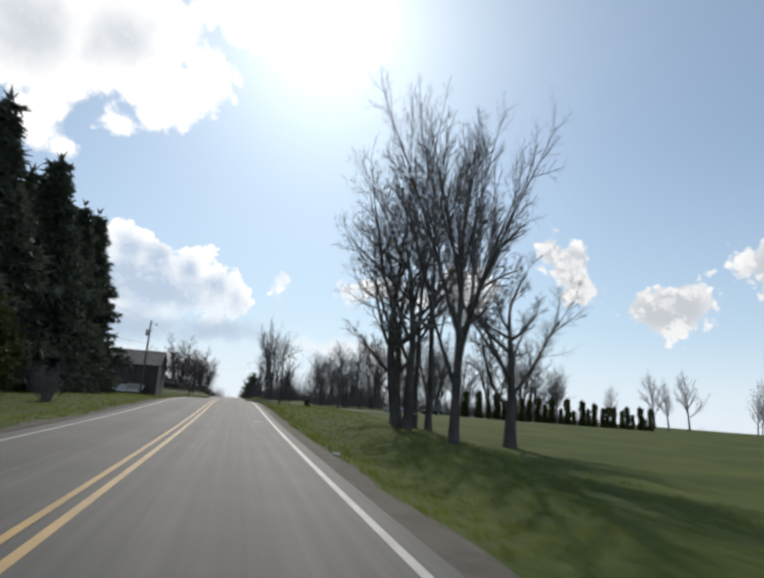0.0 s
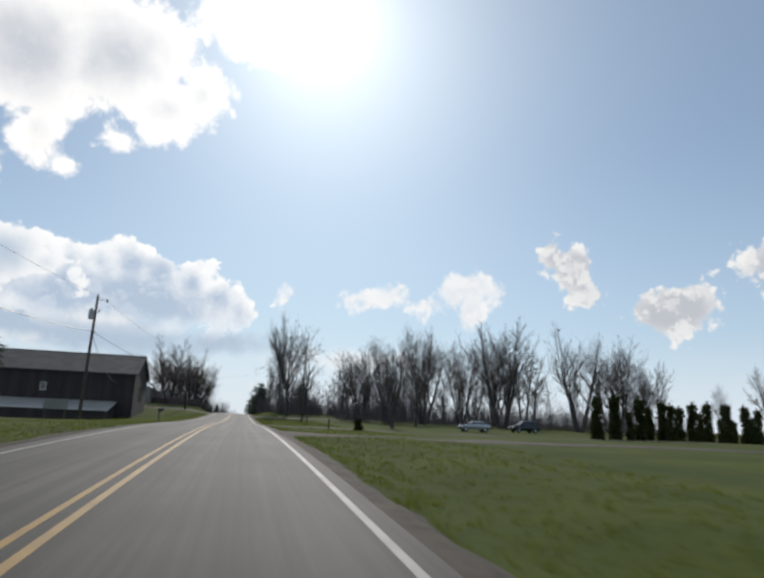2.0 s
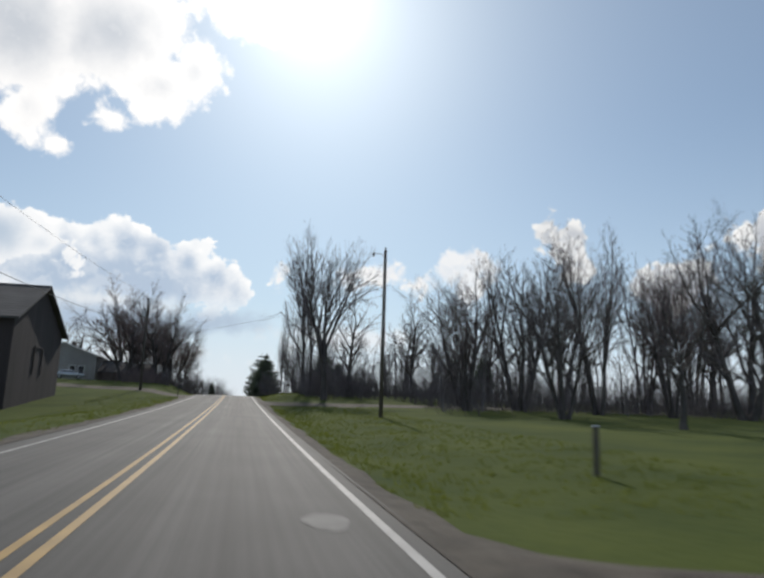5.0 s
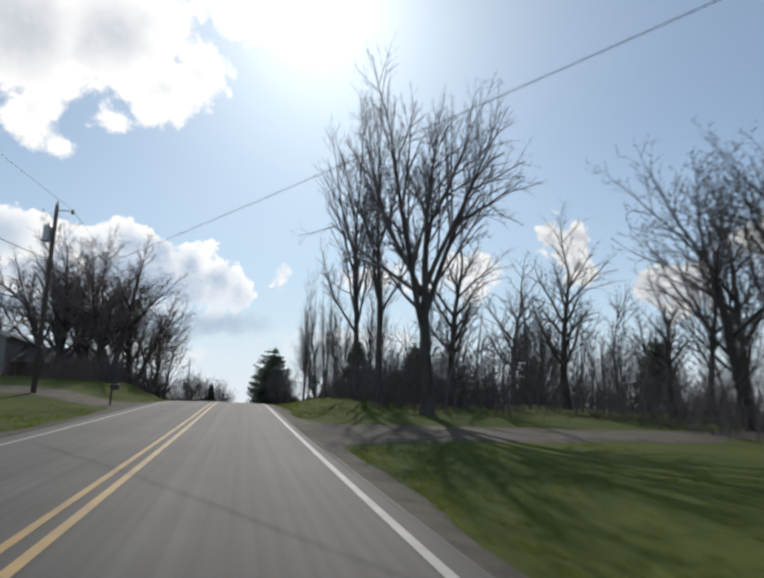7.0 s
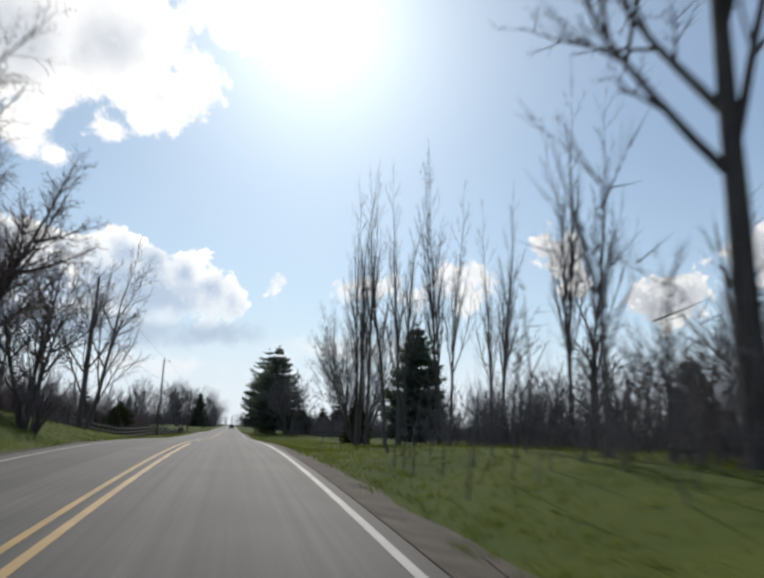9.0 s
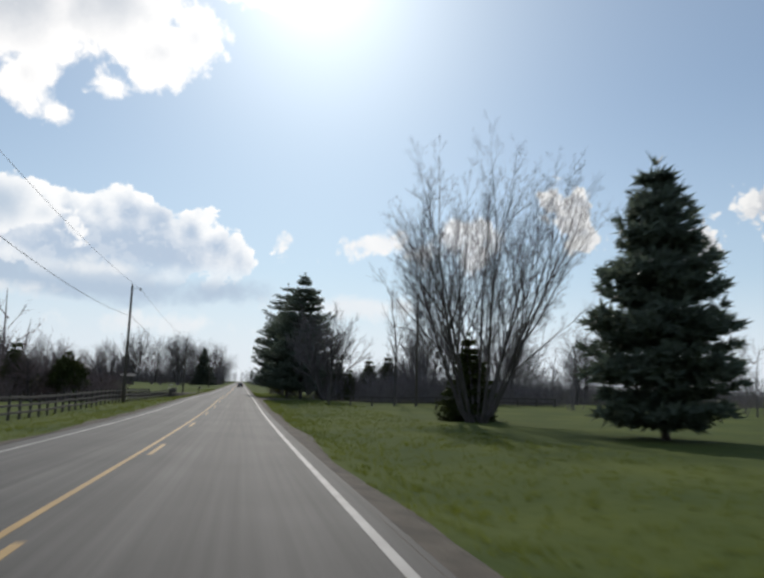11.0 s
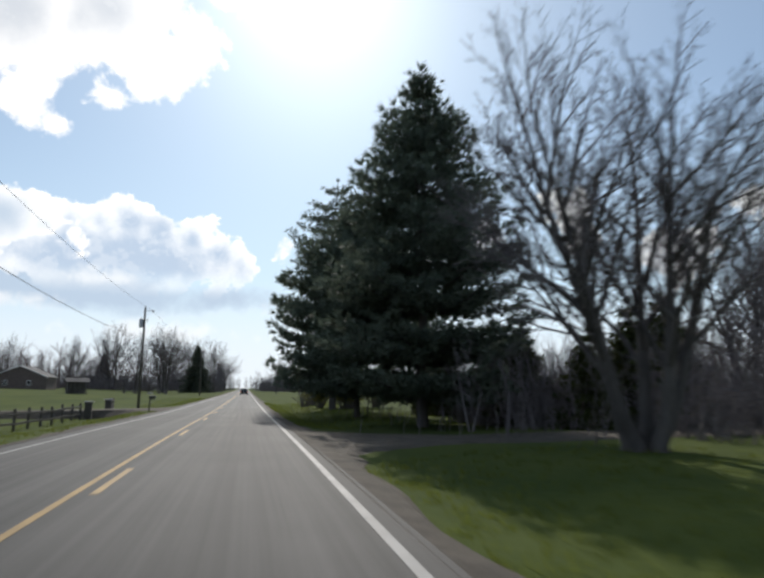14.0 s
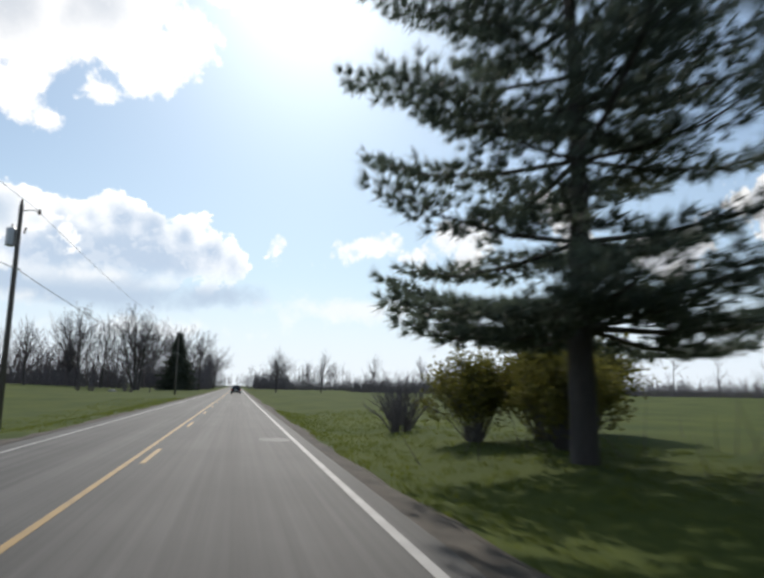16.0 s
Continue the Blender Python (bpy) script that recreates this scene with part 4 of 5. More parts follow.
for x, y, a, s in ((27, 560, 20, 0.72), (46, 572, 130, 0.70), (68, 590, 240, 0.75)):
    copy_to(far_tree, x, y, a, s)
for i, (x, y, s) in enumerate(((-36, 560, 1.0), (-46, 572, 1.05), (-66, 590, 1.0), (-78, 560, 0.9), (-90, 580, 1.0), (-104, 560, 0.95), (-30, 600, 1.0), (-52, 545, 0.85), (-120, 575, 1.0),
                               (24, 720, 0.8), (40, 735, 0.75), (60, 760, 0.85), (18, 640, 0.6), (-16, 640, 1.1), (-26, 655, 1.2), (-22, 620, 1.05), (-13, 700, 1.0), (-34, 640, 1.2), (-70, 530, 0.7), (-140, 590, 1.1), (-98, 520, 0.8), (-160, 560, 1.0), (-84, 500, 0.75))):
    copy_to(fan_l if i % 4 == 1 else far_tree, x, y, i * 47, s * 1.15)
blossom = shrub("blossoming_tree", 17, 4.6, 6.0, "small tree in pale pink blossom on a lawn", "blossom", 2400, 0.30, stems=24)
put(blossom, -66.0, 528.0)
for x, y, s in ((-22, 512, 0.9), (-27.5, 505, 1.0), (-31, 509, 0.8), (-19, 500, 0.7)):
    copy_to(dry, x, y, s * 90, s)
# evergreens in the gardens left of the fence, and beneath the pines
round_l = conifer("evergreen_tree", 57, 7.5, 3.6, "bushy dark evergreen behind the wooden fence", 13, 7, "spruce", "arbor", size=0.55)
put(round_l, -25.0, 334.0, size=0.95)
for x, y, a, s in ((-37, 331, 70, 0.50), (-30, 327, 10, 0.46), (-45, 336, 200, 0.52), (-22, 331, 140, 0.36), (-26, 323, 300, 0.40), (-34, 320, 250, 0.44)):
    copy_to(lime, x, y, a, s)
for x, y, a, s in ((18.9, 294.0, 40, 0.85), (20.5, 342.5, 80, 0.8), (24.0, 345.0, 180, 0.9)):
    copy_to(round_l, x, y, a, s)
copy_to(maple, -18.5, 352.5, 40, 0.5)
copy_to(yew, -18.5, 332.0, 10, 1.0)
for i, (x, y, s) in enumerate(((-52, 352, 0.9), (-75, 350, 0.9), (-88, 345, 0.9), (-64, 338, 0.8))):
    copy_to(maple if i % 2 else far_tree, x, y, i * 61, s)
for x, y, a, s in ((16.5, 346.5, 10, 0.7), (17.5, 353.0, 90, 0.8), (16.8, 361.0, 140, 0.75), (18.2, 369.0, 220, 0.85), (17.5, 341.5, 300, 0.6)):
    copy_to(round_l, x, y, a, s)
arb = conifer("arborvitae", 63, 5.2, 0.72, "narrow clipped arborvitae in a row", 20, 6, "spruce", "arbor", size=0.42, bare=0.0, step=0.4, blades=5)
put(arb, 44.0, 118.0)
tagged(arb, group="row of arborvitae")
for i in range(1, 26):
    copy_to(arb, 45.0 + i * 2.1, 118.0 + i * 0.84 + 0.4 * math.sin(i * 2.1), i * 37, 0.55 + 0.5 * abs(math.sin(i * 1.7)))
for i in range(12):
    copy_to(far_tree, 60 + i * 11, 185 + 14 * math.sin(i * 1.9), i * 29, 0.9 + 0.2 * math.sin(i))


def woods(name, label, spots, mat="twig", trees=40, height=13, seed=1, low=0.6):
    """A far wood: many thin bare trees and brush, too far off to be told apart."""
    rng = random.Random(seed)
    s = Shape()
    for (x0, y0, x1, y1), n in spots:
        for i in range(n):
            u = rng.random()
            x, y = x0 + (x1 - x0) * u + rng.gauss(0, 5), y0 + (y1 - y0) * u + rng.gauss(0, 5)
            if abs(x) < 8.0 and y < 1810:
                continue
            z = ground_z(x, y) - 0.3
            h = height * rng.uniform(low, 1.15)
            base = Vector((x, y, z))
            s.tube([base, base + Vector((rng.gauss(0, 0.3), 0, h * 0.45)), base + Vector((rng.gauss(0, 0.6), 0, h * 0.9))], [0.013 * h, 0.009 * h, 0.002 * h], 4, cap=False)
            for k in range(11):
                f = rng.uniform(0.15, 0.85)
                a = rng.uniform(0, 6.28)
                d = Vector((math.cos(a), math.sin(a), rng.uniform(0.7, 1.9))).normalized()
                q = base + Vector((0, 0, h * f))
                e = q + d * h * rng.uniform(0.16, 0.34)
                s.spike(q, e, 0.0045 * h)
                for _ in range(5):
                    g = q.lerp(e, rng.uniform(0.25, 1))
                    s.spike(g, g + sway(rng, d, 0.7) * h * rng.uniform(0.07, 0.18), 0.0026 * h)
            for k in range(10):
                g = base + Vector((rng.gauss(0, 2.2), rng.gauss(0, 2.2), 0))
                s.spike(g, g + Vector((rng.gauss(0, 0.6), rng.gauss(0, 0.6), rng.uniform(1.0, 3.2))), 0.02)
    ob = part(name, s, mat)
    return tagged(ob, label, "woods", kind="stuff")


woods("woods", "distant belt of bare grey-brown trees on the horizon", [((-420, 640, -60, 760), 120), ((-60, 800, 70, 830), 40), ((40, 820, 420, 740), 150), ((90, 560, 500, 480), 40), ((14, 700, 60, 760), 14)], seed=5, height=15)
woods("woods", "far grey belt of trees closing the end of the road", [((-160, 1850, 160, 1870), 150)], seed=6, height=27)
woods("woods", "bare undergrowth and thin trees in the grove", [((24, 178, 95, 196), 70), ((20, 204, 50, 238), 70), ((40, 310, 90, 322), 20), ((26, 350, 90, 372), 70), ((40, 262, 110, 280), 60)], seed=7, height=9.5, low=0.4)
woods("woods", "dense leafless brush filling the space between the trees", [((24, 215, 120, 240), 70), ((24, 352, 110, 380), 80)], seed=21, height=5.5, low=0.5)
woods("woods", "belt of bare trees behind the gardens and lawns", [((-110, 352, -24, 345), 50), ((-220, 545, -34, 590), 230), ((-110, 420, -60, 480), 30), ((-120, 640, -30, 660), 70), ((-60, 255, -16, 262), 24), ((-120, 500, -60, 560), 30)], mat="redtwig", seed=9, height=15, low=0.5)
woods("woods", "thicket of reddish bare shrubs behind the wooden fence", [((-80, 318, -30, 338), 50), ((-30, 345, -110, 372), 60)], mat="redtwig", seed=23, height=6.0, low=0.5)
woods("woods", "brush and saplings beneath the tall stems", [((10.5, 200, 18, 236), 50), ((13, 342, 30, 350), 26), ((15, 356, 24, 374), 14), ((16, 186, 40, 198), 16)], seed=12, height=4.8, low=0.35)
woods("woods", "low scrub around the trunks left of the crest", [((-11, 238, -14, 216), 40), ((-15, 250, -13, 262), 10)], mat="redtwig", seed=14, height=3.2, low=0.35)


def thicket(name, label, spots, mat="twig", seed=1, thick=0.022):
    """Dense leafless brush: thin stems and side shoots, too many to count."""
    rng = random.Random(seed)
    s = Shape()
    for x0, y0, x1, y1, n, h in spots:
        for i in range(n):
            x, y = rng.uniform(x0, x1), rng.uniform(y0, y1)
            if abs(x) < 7.5:
                continue
            tall = h * rng.uniform(0.35, 1.0) * (0.75 + 0.5 * noise.noise((x * 0.13, y * 0.13, 2.2)))
            p = Vector((x, y, ground_z(x, y) - 0.1))
            d = Vector((rng.gauss(0, 0.22), rng.gauss(0, 0.22), 1)).normalized()
            s.spike(p, p + d * tall, thick * 1.3)
            for _ in range(3):
                q = p + d * tall * rng.uniform(0.1, 0.85)
                s.spike(q, q + sway(rng, d, 0.9) * tall * rng.uniform(0.25, 0.5), thick)
    ob = part(name, s, mat)
    return tagged(ob, label, "brush", kind="stuff")


thicket("thicket", "dense grey leafless brush under the grove", [(22, 174, 105, 202, 4300, 6.6), (14, 206, 44, 236, 1400, 5.6), (10, 197, 20, 216, 900, 7.0), (12, 220, 20, 238, 500, 5.0)], seed=31, thick=0.024)
thicket("thicket", "tall leafless brush behind the fence", [(24, 346, 112, 374, 3600, 8.0), (14, 340.5, 30, 353, 1700, 7.0), (17, 323, 44, 338, 1500, 6.5)], seed=33, thick=0.024)
thicket("thicket", "reddish leafless brush in the gardens", [(-105, 332, -24, 350, 3400, 7.0), (-23, 330, -14.5, 346, 1500, 5.6), (-46, 316, -22, 332, 1500, 6.0), (-15, 214, -9.5, 241, 1000, 3.6), (-21.5, 349, -15.5, 356, 520, 6.2), (-40, 246, -14, 262, 500, 4.0)], mat="redtwig", seed=35)
thicket("thicket", "distant leafless brush along the fields", [(-230, 560, -32, 600, 4200, 12.0), (-260, 790, 260, 830, 2600, 11.0), (12, 690, 60, 740, 300, 7.0), (40, 560, 330, 600, 4200, 7.5), (22, 640, 120, 670, 700, 7.0), (-36, 610, -9, 680, 1500, 15.0), (10, 660, 26, 720, 500, 11.0), (-130, 480, -70, 530, 400, 6.0)], seed=37, thick=0.085)

# ---------------------------------------------------------------- poles, wires, fences


def utility_pole(height, label, arm=True, can=True, lamp=False):
    t = thing("utility_pole", label, "utility pole", "utility poles along the road")
    part("pole", Shape().tube([(0, 0, -0.5), (0, 0, height * 0.5), (0, 0, height)], [0.17, 0.145, 0.115], 12), "pole", t, smooth=True)
    if arm:
        b = part("bracket", Shape().tube([(0, 0, height - 0.35), (0.5, 0, height - 0.25), (0.95, 0, height - 0.32)], [0.035, 0.03, 0.03], 6), "steel", t)
        part("insulator", Shape().tube([(0.95, 0, height - 0.5), (0.95, 0, height - 0.42), (0.95, 0, height - 0.3), (0.95, 0, height - 0.2)], [0.05, 0.10, 0.06, 0.09], 8), "ceramic", b)
    part("insulator", Shape().tube([(0, 0, height), (0, 0, height + 0.10), (0, 0, height + 0.18), (0, 0, height + 0.28)], [0.05, 0.09, 0.05, 0.07], 8), "ceramic", t)
    if can:
        c = part("transformer", Shape().tube([(-0.38, 0, height - 2.35), (-0.38, 0, height - 2.3), (-0.38, 0, height - 1.4), (-0.38, 0, height - 1.33)], [0.2, 0.25, 0.25, 0.19], 14), "steel", t, "grey transformer can")
        part("bushing", Shape().tube([(-0.38, 0.08, height - 1.33), (-0.38, 0.08, height - 1.1)], [0.05, 0.035], 7), "ceramic", c)
        part("cutout", Shape().tube([(0.28, 0, height - 1.6), (0.36, 0, height - 1.25)], [0.06, 0.05], 7), "ceramic", t)
    part("ground_wire", Shape().tube([(0.0, -0.16, 0), (0.0, -0.13, height - 0.5)], [0.012, 0.012], 4), "wire", t)
    part("spool", Shape().tube([(0.12, 0, height - 3.6), (0.26, 0, height - 3.6)], [0.06, 0.06], 8), "steel", t)
    return t


POLES = [(-13.4, 114.6, 12.3, True), (-10.2, 199.5, 11.6, True), (-11.4, 266.0, 14.0, False), (-11.1, 327.4, 13.6, False), (-10.3, 397.0, 12.2, True), (-8.9, 482.0, 11.0, False), (-9.5, 566.0, 11.0, False)]
tops = []
for x, y, hgt, can in POLES:
    p = utility_pole(hgt, "weathered wooden utility pole with transformer on the verge" if can else "weathered wooden utility pole on the grass verge", True, can)
    put(p, x, y, turn=random.uniform(-6, 6))
    p.rotation_euler[1] = radians(random.uniform(-0.8, 1.6))
    tops.append(Vector((x, y, ground_z(x, y) + hgt)))
right_poles = []
for x, y, hgt, can in ((12.5, 161.5, 13.0, False), (21.8, 320.0, 12.2, True)):
    p = utility_pole(hgt, "wooden utility pole among bare trees", True, can)
    put(p, x, y, turn=180)
    right_poles.append(Vector((x, y, ground_z(x, y) + hgt)))


def cable(name, a, b, sag, r, label):
    pts = [a.lerp(b, u) - Vector((0, 0, sag * 4 * u * (1 - u))) for u in np.linspace(0, 1, 20)]
    return tagged(part(name, Shape().tube(pts, [r] * 20, 5), "wire"), label, "cable")


for a, b in zip(tops, tops[1:]):
    cable("power_line", a + Vector((0.9, 0, -0.2)), b + Vector((0.9, 0, -0.2)), 0.9, 0.013, "thin black power line between poles")
    cable("telephone_cable", a + Vector((0.2, 0, -3.6)), b + Vector((0.2, 0, -3.6)), 1.1, 0.022, "black telephone cable between poles")
cable("power_line", tops[0] + Vector((0.9, 0, -0.2)), tops[0] + Vector((-3, -78, -3)), 0.9, 0.013, "thin black power line between poles")
cable("service_cable", tops[0] + Vector((0, 0, -3.5)), Vector((-21.0, 176.0, 12.0)), 1.2, 0.03, "drooping service cable to the barn")
cable("telephone_cable", tops[0] + Vector((0.2, 0, -3.6)), tops[0] + Vector((-4, -70, -5.5)), 1.3, 0.028, "black telephone cable between poles")
cable("service_cable", tops[1] + Vector((0, 0, -5.2)), right_poles[0] + Vector((0, 0, -3.6)), 0.2, 0.011, "black service cable crossing the road")
cable("service_cable", tops[1] + Vector((0, 0, -3.4)), Vector((-24.0, 226.0, 15.2)), 0.8, 0.025, "black service cable to the house")


def fence(points, rails, label, post_h=1.25, gap=2.4, rail_w=0.14, group="rail fences"):
    """Posts and boards along a line on the ground."""
    t = thing("fence", label, "fence", group)
    run = []
    for (x0, y0), (x1, y1) in zip(points, points[1:]):
        n = max(1, round(math.hypot(x1 - x0, y1 - y0) / gap))
        run += [(x0 + (x1 - x0) * i / n, y0 + (y1 - y0) * i / n) for i in range(n)]
    run.append(points[-1])
    rng = random.Random(int(points[0][1] * 10))
    for x, y in run:
        z = ground_z(x, y)
        s = Shape().quad_box(-0.075, 0.075, -0.075, 0.075, -0.3, post_h + rng.uniform(-0.03, 0.06), bevel=0.015)
        o = part("post", s, "rail", t)
        o.location = (x, y, z)
        o.rotation_euler = (radians(rng.uniform(-2, 2)), radians(rng.uniform(-2, 2)), radians(rng.uniform(-8, 8)))
    for (x0, y0), (x1, y1) in zip(run, run[1:]):
        z0, z1 = ground_z(x0, y0), ground_z(x1, y1)
        for h in rails:
            a, b = Vector((x0, y0, z0 + h + rng.uniform(-0.03, 0.03))), Vector((x1, y1, z1 + h + rng.uniform(-0.03, 0.03)))
            l = (b - a).length
            s = Shape().quad_box(-0.022, 0.022, -0.04, l + 0.04, -rail_w / 2, rail_w / 2, bevel=0.008)
            o = part("rail", s, "rail", t)
            o.matrix_world = Matrix.Translation(a + Vector((0.09, 0, 0))) @ (b - a).to_track_quat("Y", "Z").to_matrix().to_4x4()
    return t


fence([(-12.4, 266.0), (-11.4, 290.0), (-11.5, 352.0)], (0.45, 0.90, 1.36), "weathered dark wooden board fence along the verge", 1.6, 2.1)
fence([(-11.5, 352.4), (-10.8, 371.0)], (0.45, 1.0), "short wooden rail fence beside the entrance", 1.3)
fence([(-10.6, 380.0), (-11.4, 386.0), (-12.2, 392.0)], (0.4, 0.8, 1.2), "short weathered wooden fence wing at the entrance", 1.4, 2.0)
fence([(-11.8, 352.0), (-24.0, 355.0), (-40.0, 357.0)], (0.45, 0.95), "wooden rail fence across the lawn")
fence([(11.5, 318.0), (16.0, 316.5), (26.0, 318.0), (40.0, 322.0)], (0.45, 0.95), "low pale wooden rail fence beside a lawn", 1.1, 2.8)


def gatepost(x, y, label):
    t = thing("gate_pillar", label, "gate pillar", "pillars of the entrance")
    part("shaft", Shape().quad_box(-0.28, 0.28, -0.28, 0.28, -0.3, 1.35, bevel=0.03), "rail", t)
    part("cap", Shape().quad_box(-0.36, 0.36, -0.36, 0.36, 1.35, 1.47, bevel=0.03), "post", t, "pale cap")
    return put(t, x, y, turn=8)


gatepost(-10.4, 371.8, "square wooden gate pillar with pale cap")
gatepost(-10.3, 379.3, "square wooden gate pillar with pale cap")


def mailbox(x, y, label, turn=0, lean=0.0):
    t = thing("mailbox", label, "mailbox")
    part("post", Shape().quad_box(-0.05, 0.05, -0.05, 0.05, -0.3, 1.05, bevel=0.01), "rail", t)
    part("arm", Shape().quad_box(-0.04, 0.35, -0.05, 0.05, 0.93, 1.02, bevel=0.01), "rail", t)
    prof = [(-0.09, 0.0), (0.09, 0.0), (0.09, 0.13)] + [(0.09 * math.cos(a), 0.13 + 0.09 * math.sin(a)) for a in np.linspace(0.3, 2.84, 7)] + [(-0.09, 0.13)]
    b = part("box", Shape().prism([(y2, 1.03 + z2) for y2, z2 in prof], -0.10, 0.42), "wire", t, "black metal box")
    part("flag", Shape().quad_box(0.0, 0.16, 0.10, 0.11, 1.12, 1.17), "carred", b)
    put(t, x, y, turn=turn)
    t.rotation_euler[1] = radians(lean)
    return t


mailbox(-5.3, 109.0, "black mailbox on a wooden post at the roadside", 10, -4)
mailbox(-5.3, 369.0, "black mailbox on a wooden post at the roadside", 0, 3)
mailbox(-5.4, 197.0, "small dark mailbox on a short post", 0, 0)


def marker(x, y, h, label, mat="post", r=0.05):
    t = thing("post", label, "post")
    part("shaft", Shape().tube([(0, 0, -0.3), (0, 0, h * 0.97), (0, 0, h)], [r, r, r * 0.7], 9), mat, t)
    part("cap", Shape().tube([(0, 0, h), (0, 0, h + 0.05)], [r * 1.15, r * 0.9], 9), "steel", t)
    return put(t, x, y)


marker(9.9, 126.0, 1.1, "short wooden post on the lawn", "rail", 0.07)
marker(10.9, 113.0, 1.05, "short wooden post with a pale cap beside the track", "rail", 0.08)
marker(14.5, 46.0, 1.0, "dark stump-like post on the grass", "rail", 0.12)
marker(-16.0, 505.0, 0.9, "short dark post on the lawn", "rail", 0.10)


def boulder(x, y, w, h, label, mat="stone", seed=1):
    bm = bmesh.new()
    bmesh.ops.create_icosphere(bm, subdivisions=3, radius=1.0)
    for v in bm.verts:
        d = 1 + 0.28 * noise.noise(v.co * 1.3 + Vector((seed, 0, 0))) + 0.10 * noise.noise(v.co * 4 + Vector((seed, 3, 0)))
        v.co = Vector((v.co.x * w * d, v.co.y * w * 0.85 * d, max(v.co.z, -0.35) * h * d))
    me = bpy.data.meshes.new("boulder")
    bm.to_mesh(me)
    bm.free()
    me.materials.append(M[mat])
    return put(tagged(new("boulder", me), label, "boulder"), x, y)


dwarf = conifer("dwarf_conifer", 71, 1.15, 0.46, "small dark cone-shaped evergreen on the lawn", 12, 7, "spruce", "arbor", bare=0.0, size=0.12, step=0.07, category="shrub")
put(dwarf, 13.7, 111.0)
boulder(-24.0, 508.0, 0.9, 0.45, "grey boulder on the lawn", seed=5)
boulder(4.9, 20.0, 0.16, 0.10, "pale stone at the road's edge", "post", seed=8)

# ---------------------------------------------------------------- buildings


def opening(parent, x0, x1, z0, z1, y, face=-1):
    """A window in a wall that lies across the road's direction: frame, sill and panes."""
    w = part("window", Shape().quad_box(x0 - 0.09, x1 + 0.09, min(y, y + face * 0.05), max(y, y + face * 0.05), z0 - 0.09, z0).quad_box(x0 - 0.09, x1 + 0.09, min(y, y + face * 0.05), max(y, y + face * 0.05), z1, z1 + 0.09)
             .quad_box(x0 - 0.09, x0, min(y, y + face * 0.05), max(y, y + face * 0.05), z0, z1).quad_box(x1, x1 + 0.09, min(y, y + face * 0.05), max(y, y + face * 0.05), z0, z1), "trim", parent, "white window frame")
    zm = (z0 + z1) / 2
    for a, b in ((z0, zm - 0.02), (zm + 0.02, z1)):
        part("pane", Shape().quad_box(x0, x1, min(y - face * 0.02, y + face * 0.012), max(y - face * 0.02, y + face * 0.012), a, b), "glass", w)
    return w


def boards(parent, x0, x1, y, z0, z1, n, mat, thick=0.03, top=None):
    """Upright boards on a wall face."""
    for i in range(n):
        a = x0 + (x1 - x0) * i / n + 0.012
        b = x0 + (x1 - x0) * (i + 1) / n - 0.012
        part("board", Shape().quad_box(a, b, y - thick - 0.006 * (i % 3), y, z0 + 0.04 * math.sin(i * 2.3), z1), mat, parent)


